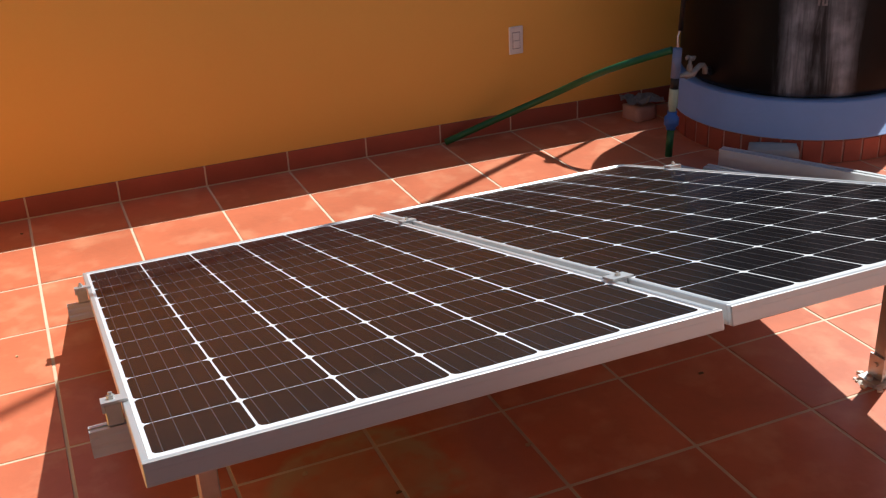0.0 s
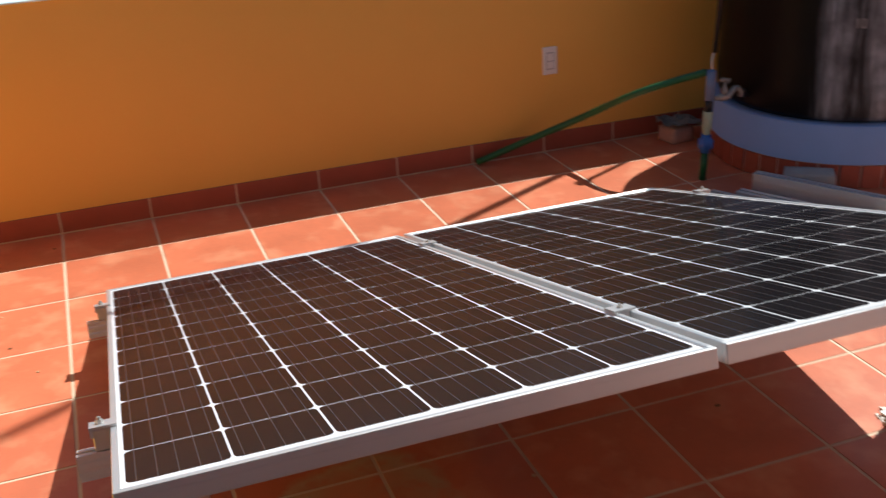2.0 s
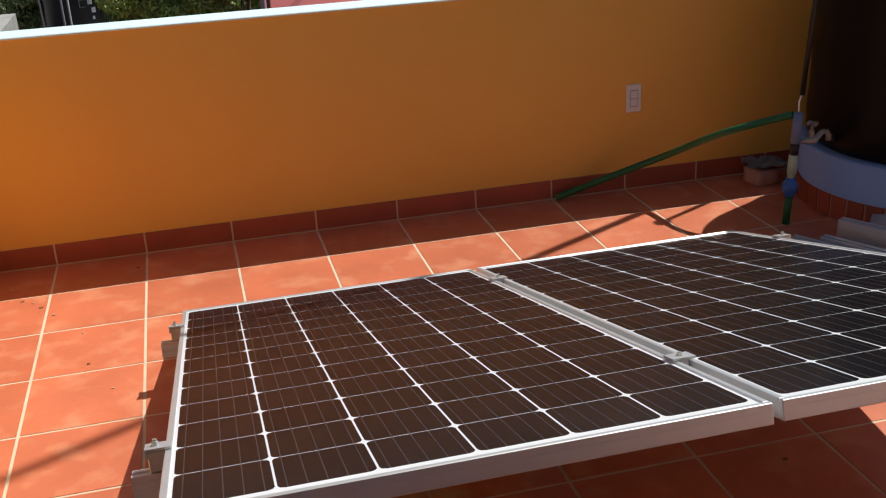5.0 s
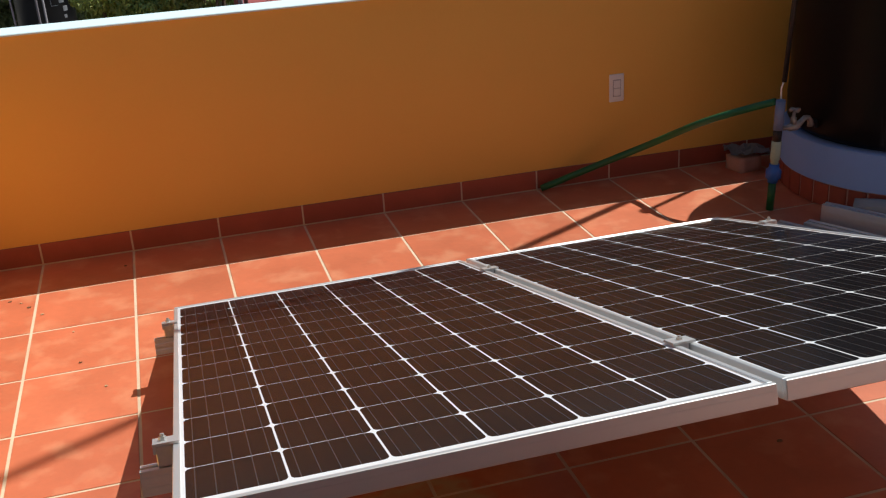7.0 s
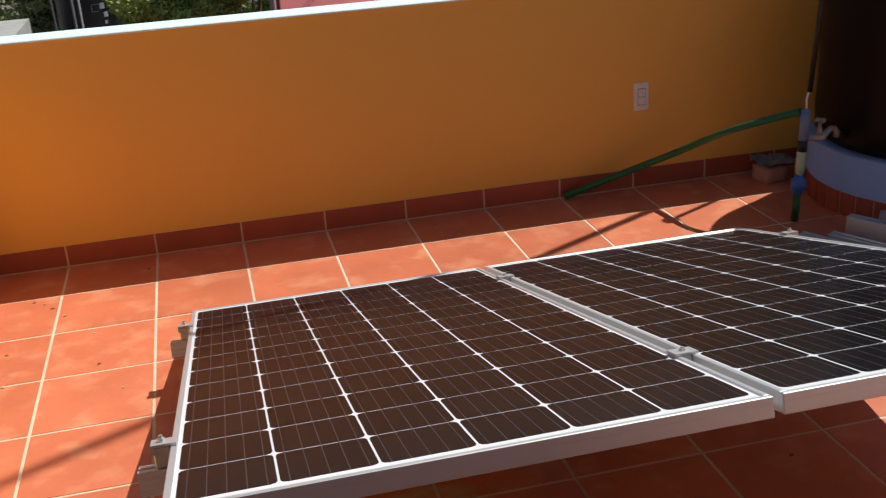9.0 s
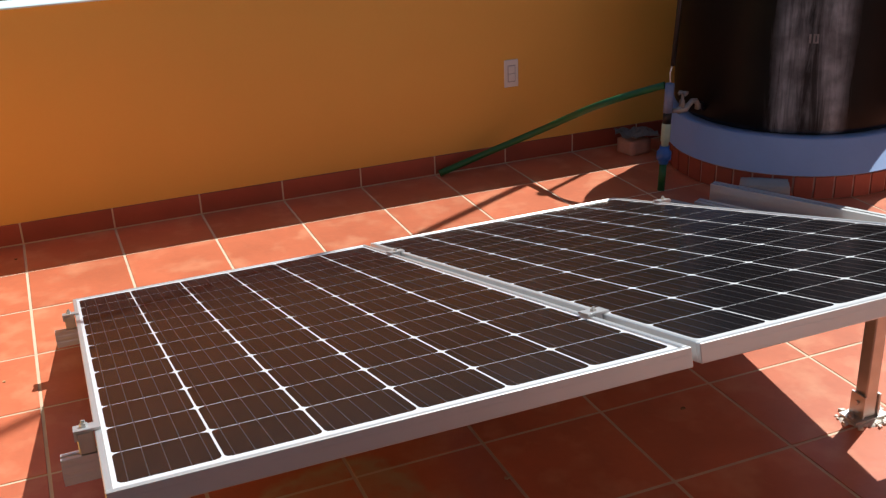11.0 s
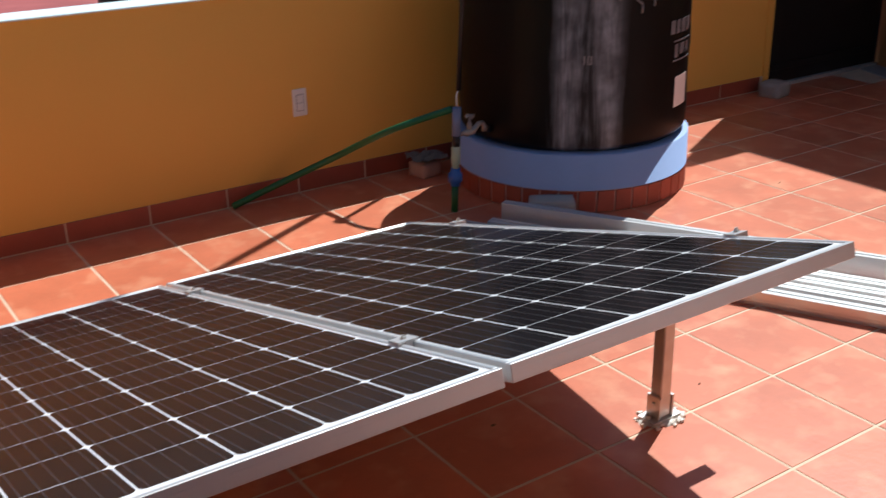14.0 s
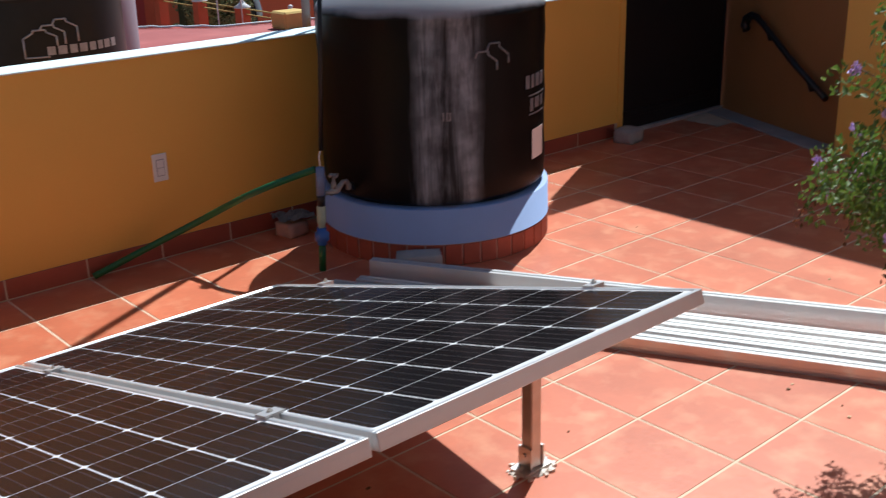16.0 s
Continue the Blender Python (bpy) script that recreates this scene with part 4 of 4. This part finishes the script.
for x, y, r, top, mat, label in ((-0.885, 3.2, 0.017, 2.6, POLEGREY, "slim grey metal pole beyond the parapet"),
                                 (-0.840, 3.3, 0.015, 2.6, RUST, "slim rust-red metal pole beyond the parapet")):
    bm = bmesh.new()
    tube(bm, [(x, y, -3.2), (x, y, top)], r, 10)
    thing("utility_pole", bm, mat, label, "pole")
for x, lean, top, label in ((-2.16, -0.01, 2.4, "thin leaning metal mast beyond the parapet"), (-2.125, 0.0, 0.88, "short thin metal mast beyond the parapet")):
    bm = bmesh.new()
    tube(bm, [(x, 3.2, -3.2), (x + lean, 3.2, top)], 0.0065, 8)
    thing("antenna_mast", bm, POLEGREY, label, "mast")
bm = bmesh.new()
for p, q in (((-0.872, 3.2, 0.745), (1.27, 12.78, -0.03)), ((-0.872, 3.2, 0.700), (1.27, 12.78, -0.16))):
    a, b = Vector(p), Vector(q)
    tube(bm, [a.lerp(b, k / 16) - Vector((0, 0, 0.10 * math.sin(math.pi * k / 16))) for k in range(17)], 0.0055, 5)
thing("overhead_cable", bm, DARKMETAL, "thin dark cable strung from the pole", "cable")

brick_house = empty("brick_house", pose(0, 0, 0), "unplastered brick house with a pale column", "house")
box_part("wall", (-0.5, 5.6, 13.0, 16.0, -3.2, 2.6), FARBRICK, brick_house)
box_part("column", (1.27, 1.40, 12.8, 12.99, -3.2, 2.6), CAP, brick_house, "pale rendered column")
box_part("column", (1.60, 1.66, 12.8, 12.99, -3.2, 2.6), CAP, brick_house, "pale rendered column")
box_part("lintel", (1.40, 1.60, 12.8, 12.99, 0.30, 0.75), CAP, brick_house)
# The wall has no hole; a black panel paints the opening's shade.
box_part("opening", (1.40, 1.60, 12.93, 12.99, -0.36, 0.30), DARKMETAL, brick_house, "black panel painting the shade of an opening")
for p, q in (((2.40, 12.85, -0.61), (2.87, 12.85, -0.26)), ((2.49, 12.9, -0.18), (2.60, 12.9, 0.2)), ((2.54, 12.9, -0.18), (2.66, 12.9, 0.2))):
    bm = bmesh.new()
    tube(bm, [p, q], 0.02 if p[2] < -0.3 else 0.01, 6)
    part("pipe", bm, CAP, brick_house, "pale plastic pipe")
box_thing("grey_house", (-2.6, -0.52, 15.0, 18.0, -3.2, 2.6), CONCRETE, "plain grey house behind the trees", "house")
box_thing("white_roof_sheet", (-3.9, -2.9, 13.0, 13.6, 0.55, 0.60), CAP, "white roof sheet among the trees", "roof sheet")
box_thing("maroon_house", (-3.7, -2.62, 13.7, 15.0, -3.2, 0.50), FARBRICK, "reddish brick house under a white roof sheet", "house")
box_thing("pale_terrace", (-6.5, -3.42, 7.2, 10.2, -3.2, -0.36), CONCRETE, "pale concrete terrace below the trees", "terrace")

yard = empty("neighbour_terrace", pose(0, 0, 0), "grey concrete terrace of the brick house", "terrace")
box_part("slab", (-0.45, 1.68, 9.6, 12.8, -3.2, -0.33), CONCRETE, yard)


def sheet(name, corners, mat, label, folds=7):
    """A hanging cloth between four corners, with soft folds."""
    bm = bmesh.new()
    a, b, c, d = [Vector(p) for p in corners]
    n, m = 24, 8
    grid = [[None] * (m + 1) for _ in range(n + 1)]
    for i in range(n + 1):
        for j in range(m + 1):
            s, t = i / n, j / m
            p = a.lerp(b, s).lerp(d.lerp(c, s), t)
            p.y += 0.025 * math.sin(s * folds * 6.28) * (0.3 + t)
            p.z -= 0.04 * math.sin(math.pi * s) * (1 - t)
            grid[i][j] = bm.verts.new(p)
    for i in range(n):
        for j in range(m):
            bm.faces.new((grid[i][j], grid[i + 1][j], grid[i + 1][j + 1], grid[i][j + 1])).smooth = True
    bmesh.ops.solidify(bm, geom=bm.faces[:], thickness=0.01)
    return thing(name, bm, mat, label, "cloth")


sheet("hanging_cloth", ((-0.24, 10.4, 0.42), (0.66, 10.4, 0.30), (0.60, 10.4, 0.14), (-0.24, 10.4, 0.14)), PINK, "pink cloth hung on a line at the brick house", 3)
sheet("hanging_cloth", ((-0.24, 10.3, 0.20), (0.40, 10.3, 0.22), (0.40, 10.3, -0.02), (-0.24, 10.3, -0.10)), GREYCLOTH, "grey-pink cloth hung on a line at the brick house", 2)
sheet("hanging_cloth", ((-0.22, 10.2, -0.05), (0.50, 10.2, 0.20), (0.34, 10.2, -0.22), (-0.02, 10.2, -0.29)), ORANGECLOTH, "orange cloth hung low at the brick house", 2)
sheet("awning_board", ((0.60, 10.4, 0.27), (0.84, 10.4, 0.31), (0.85, 10.4, 0.13), (0.62, 10.4, 0.05)), YELLOW, "yellow board hung at the brick house", 1)
bm = bmesh.new()
lathe(bm, [(0, 0), (0.085, 0), (0.09, 0.34), (0.095, 0.36), (0, 0.36)], 24)
bucket = thing("white_drum", bm, WHITE, "white plastic drum on the terrace", "drum")
bucket.matrix_world = pose(0.90, 10.6, -0.33)
rough_block("dark_sack", (1.13, 10.7, -0.33), (0.24, 0.2, 0.62), DARKMETAL, 9, "dark sack standing by the pale column", "sack")

# red house with a garden wall
red_house = empty("red_house", pose(0, 0, 0), "red and orange house with an arched opening", "house")
box_part("wall", (6.6, 14.0, 13.0, 16.0, -3.2, 2.6), FARORANGE, red_house)
box_part("porch_wall", (5.3, 6.6, 13.2, 16.0, -3.2, 2.6), PURPLE, red_house, "dull purple porch wall")
box_part("corner_pier", (6.35, 6.6, 12.8, 13.2, -3.2, 2.6), FARRED, red_house, "deep red corner pier")
bm = bmesh.new()
tube(bm, [(8.24 + 0.70 * math.cos(a), 12.95, -0.80 + 0.78 * math.sin(a)) for a in [math.pi * k / 18 for k in range(19)]], 0.055, 8)
part("arch_trim", bm, CAP, red_house, "pale trim round the arch")
# Flat black face painted in for the shade inside the arch.
bm = bmesh.new()
extrude_pts = [(8.24 + 0.67 * math.cos(math.pi * k / 18), -0.80 + 0.75 * math.sin(math.pi * k / 18)) for k in range(19)] + [(7.57, -2.4), (8.91, -2.4)]
bm.faces.new([bm.verts.new((x, 12.98, z)) for x, z in extrude_pts])
part("arch_shade", bm, DARKMETAL, red_house, "black panel painting the shade inside the arch")


def gate_post(x, y):
    ob = empty("gate_post", pose(x, y, -3.2), "orange garden post with a white cap", "post", "garden posts")
    box_part("shaft", (-0.075, 0.075, -0.075, 0.075, 0, 3.165), FARORANGE, ob)
    bm = bmesh.new()
    lathe(bm, [(0, 3.166), (0.11, 3.166), (0.112, 3.182), (0.045, 3.225), (0.024, 3.262), (0.031, 3.278), (0.026, 3.292), (0, 3.30)], 12)
    part("cap", bm, WHITE, ob, "white turned cap")


POSTS = [(5.953, 10.9), (5.919, 9.65), (5.862, 8.4), (5.80, 7.15)]
for x, y in POSTS:
    gate_post(x, y)
fence = empty("garden_fence", pose(0, 0, 0), "yellowish metal rails between the garden posts", "fence")
for (x0, y0), (x1, y1) in zip(POSTS, POSTS[1:]):
    for z in (-0.04, -0.11):
        bm = bmesh.new()
        tube(bm, [(x0, y0 - 0.09, z), (x1, y1 + 0.09, z)], 0.011, 6)
        part("fence_rail", bm, YELLOW, fence)
    bm = bmesh.new()
    block(bm, x0 - 0.06, x0 + 0.06, y1 + 0.09, y0 - 0.09, -3.2, -0.48)
    part("low_wall", bm, FARRED, fence)
bm = bmesh.new()
tube(bm, [(5.265, 8.0, -0.6), (5.262, 8.0, 0.172), (5.610, 8.0, 0.160), (5.612, 8.0, -0.2)], 0.010, 6)
thing("pipe_frame", bm, WHITE, "thin white pipe frame in the garden", "pipe")
box_thing("beige_planter", (4.96, 5.30, 6.0, 6.3, -0.031, 0.165), YELLOW, "beige planter block by the garden fence", "planter", bevel=0.02)
hedge = empty("garden_hedge", pose(7.35, 11.6, -3.2), "clipped dark green garden hedge", "hedge")
bm = bmesh.new()
rnd = random.Random(8)
for k in range(150):
    leaf_cloud(bm, (rnd.uniform(-0.72, 0.42), rnd.choice((-0.26, -0.22, 0.2)) + rnd.uniform(-0.04, 0.04), rnd.uniform(1.9, 3.19)), (0.13, 0.09, 0.11), 95, 0.055, rnd, 0.9)
for k in range(40):
    leaf_cloud(bm, (rnd.uniform(-0.72, 0.42), rnd.uniform(-0.22, 0.22), 3.20 + rnd.uniform(-0.02, 0.03)), (0.14, 0.12, 0.06), 110, 0.055, rnd, 0.9)
part("leaves", bm, FARLEAF, hedge, kind="stuff")
bm = bmesh.new()
for k in range(8):
    tube(bm, [(-0.7 + 0.2 * k, 0, 0), (-0.68 + 0.2 * k, 0.02, 1.8)], 0.02, 5)
part("stems", bm, BARK, hedge, kind="stuff")
box_part("twig_core", (-0.70, 0.40, -0.17, 0.17, 1.6, 3.12), HEDGECORE, hedge, bevel=0.06)


def tree(name, x, y, ground, crown, rnd, mat, leaf, count, label, trunk=0.12, clump=0.5, n=26):
    """Tapered trunk, limbs, and a crown of many small leaves in uneven clumps."""
    ob = empty(name, pose(x, y, ground), label, "tree", "trees beyond the parapet")
    rx, ry, z0, z1 = crown
    wood = bmesh.new()
    tube(wood, [(0, 0, 0), (0.05, 0.03, (z0 - ground) * 0.6), (0.02, 0.0, z1 - ground - 0.5)], [trunk, trunk * 0.8, trunk * 0.3], 10)
    clumps = []
    for k in range(n):
        a = rnd.uniform(0, 6.283)
        s = math.sqrt(rnd.random())
        clumps.append(Vector((rx * s * math.cos(a), ry * s * math.sin(a), rnd.uniform(z0, z1) - ground)))
    for p in clumps[:12]:
        tube(wood, [(0.02, 0, (z0 - ground) * 0.7), p * 0.6 + Vector((0, 0, 0.15)), p], [trunk * 0.4, trunk * 0.2, 0.015], 6)
    part("trunk", wood, BARK, ob)
    bm = bmesh.new()
    for p in clumps:
        r = rnd.uniform(0.5, 1.0) * min(rx, ry) * clump
        leaf_cloud(bm, p, (r, r, r * 0.75), count, leaf, rnd, 0.9)
    part("crown", bm, mat, ob, kind="stuff")


rnd = random.Random(21)
tree("broadleaf_tree", -1.12, 6.4, -3.2, (0.50, 0.5, -0.1, 0.82), rnd, TREELEAF, 0.062, 520, "dense leafy green tree in sunlight", 0.10, 0.46, 46)
tree("broadleaf_tree", -1.55, 6.3, -3.2, (0.52, 0.5, -0.35, 0.34), rnd, TREELEAF, 0.066, 480, "low climbing green tree in sunlight", 0.09, 0.44, 46)
tree("broadleaf_tree", -0.62, 9.2, -3.2, (0.5, 0.6, -0.9, 0.0), rnd, TREELEAF, 0.06, 500, "low leafy green tree in sunlight", 0.08, 0.5, 20)
tree("broadleaf_tree", -3.5, 11.8, -3.2, (1.5, 1.0, -0.9, 1.5), rnd, FARLEAF, 0.070, 700, "loose shady green tree with thin leaves", 0.12, 0.45, 56)
tree("broadleaf_tree", -4.9, 11.0, -3.2, (1.3, 1.0, -0.9, 1.5), rnd, FARLEAF, 0.070, 700, "loose shady green tree with thin leaves", 0.12, 0.45, 54)
tree("broadleaf_tree", -2.3, 11.4, -3.2, (0.9, 0.7, -1.0, 1.1), rnd, FARLEAF, 0.070, 640, "loose shady green tree with thin leaves", 0.10, 0.5, 44)
tree("broadleaf_tree", -1.5, 12.0, -3.2, (0.7, 0.7, -1.0, 0.75), rnd, FARLEAF, 0.070, 560, "loose shady green tree with thin leaves", 0.10, 0.5, 34)
tree("garden_bush", 6.3, 7.4, -3.2, (0.35, 0.5, -0.9, -0.30), rnd, TREELEAF, 0.06, 200, "low green garden bush behind the fence", 0.04, 0.5, 14)

# ---- skirting and floor tiles ----
bm = bmesh.new()
block(bm, -PITCH / 2 + 0.0035, PITCH / 2 - 0.0035, -0.0, 0.0085, 0.004, 0.084)
soften(bm, 0.0012)
skirt_mesh = mesh_of("skirting_tile", bm, SKIRT)
baseboard = tagged(new("baseboard"), "red clay skirting tiles along the parapet", "baseboard", kind="structure")
for k in range(-7, 10):
    part("skirting_tile", skirt_mesh, None, baseboard, m=pose((k + 0.5) * PITCH, 0.0, 0.0))
bm = bmesh.new()
block(bm, WEST + 0.012, 3.42, 0.002, 0.0095, 0.0, 0.0835)
part("joint_mortar", bm, GROUT, baseboard)
for k in range(0, 15):
    part("skirting_tile", skirt_mesh, None, baseboard, m=pose(WEST + 0.0112, -ROW0 - (k - 0.5) * PITCH, 0.0, 0, 0, 90))
bm = bmesh.new()
block(bm, WEST + 0.0005, WEST + 0.007, -5.0, -0.002, 0.0, 0.085)
part("joint_mortar", bm, GROUT, baseboard)

bm = bmesh.new()
h = PITCH / 2 - 0.0045
block(bm, -h, h, -h, h, -0.0011, 0.0)
bmesh.ops.bevel(bm, geom=[e for e in bm.edges if all(v.co.z > -0.0005 for v in e.verts)], offset=0.0008, segments=1, affect="EDGES")
tile_mesh = mesh_of("floor_tile", bm, TILE)
bm = bmesh.new()
block(bm, -h, h, -ROW0 + 0.0045, -0.003, -0.0011, 0.0)
bmesh.ops.bevel(bm, geom=[e for e in bm.edges if all(v.co.z > -0.0005 for v in e.verts)], offset=0.0008, segments=1, affect="EDGES")
cut_mesh = mesh_of("cut_tile", bm, TILE)
for k in range(-7, 12):
    part("floor_tile", cut_mesh, None, floor, m=pose((k + 0.5) * PITCH, 0, 0))
rest = bmesh.new()
for k in range(-7, 14):
    for r in range(0, 18):
        x, y = (k + 0.5) * PITCH, -ROW0 - (r + 0.5) * PITCH
        if x - h < WEST or x > 4.3 or y < SOUTH:
            continue
        if r < 13 and k < 12:
            turn = 90 * ((k * 7 + r * 3) % 4)
            part("floor_tile", tile_mesh, None, floor, m=pose(x, y, random.Random(k * 91 + r).uniform(0.0, 0.0007), 0, 0, turn))
        else:
            block(rest, x - h, x + h, y - h, y + h, -0.0011, 0.0)
part("floor_tiles", rest, TILE, floor, kind="stuff")

# ---- litter on the floor ----
rnd = random.Random(44)
SPECKS = [(-2.13, -0.33), (-1.9, -0.68), (-1.87, -0.92), (-2.15, -0.98), (-2.17, -0.75), (-1.79, -1.11), (-1.73, -0.15), (-2.01, -0.49),
          (-2.06, -0.41), (-2.18, -0.2), (-1.75, -1.88), (-1.77, -2.1), (-1.03, -2.18), (-0.69, -2.15), (-0.14, -2.07), (-1.2, -2.02),
          (1.16, -2.54), (1.2, -2.53), (1.18, -2.71), (1.13, -2.76), (2.1, -1.2), (2.11, -2.15), (0.47, -2.24), (-2.09, -0.36)]
for k, (x, y) in enumerate(SPECKS):
    bm = bmesh.new()
    s = rnd.uniform(0.004, 0.010)
    n = 7
    turn = rnd.uniform(0, 6.28)
    top = []
    for i in range(n):
        a = turn + 6.283 * i / n
        r = s * rnd.uniform(0.6, 1.2)
        top.append(bm.verts.new((x + r * math.cos(a), y + r * 0.7 * math.sin(a), 0.0008 + rnd.uniform(0.001, 0.004))))
    low = [bm.verts.new((v.co.x, v.co.y, 0.0008)) for v in top]
    bm.faces.new(top)
    bm.faces.new(low[::-1])
    for i in range(n):
        bm.faces.new((low[i], low[(i + 1) % n], top[(i + 1) % n], top[i]))
    dark = k % 2 == 0
    thing("dry_leaf_bit" if dark else "paint_chip", bm, DIRT if dark else PALE,
          "small dry brown leaf bit on the floor tiles" if dark else "small pale chip lying on the floor tiles", "litter", "litter on the floor")
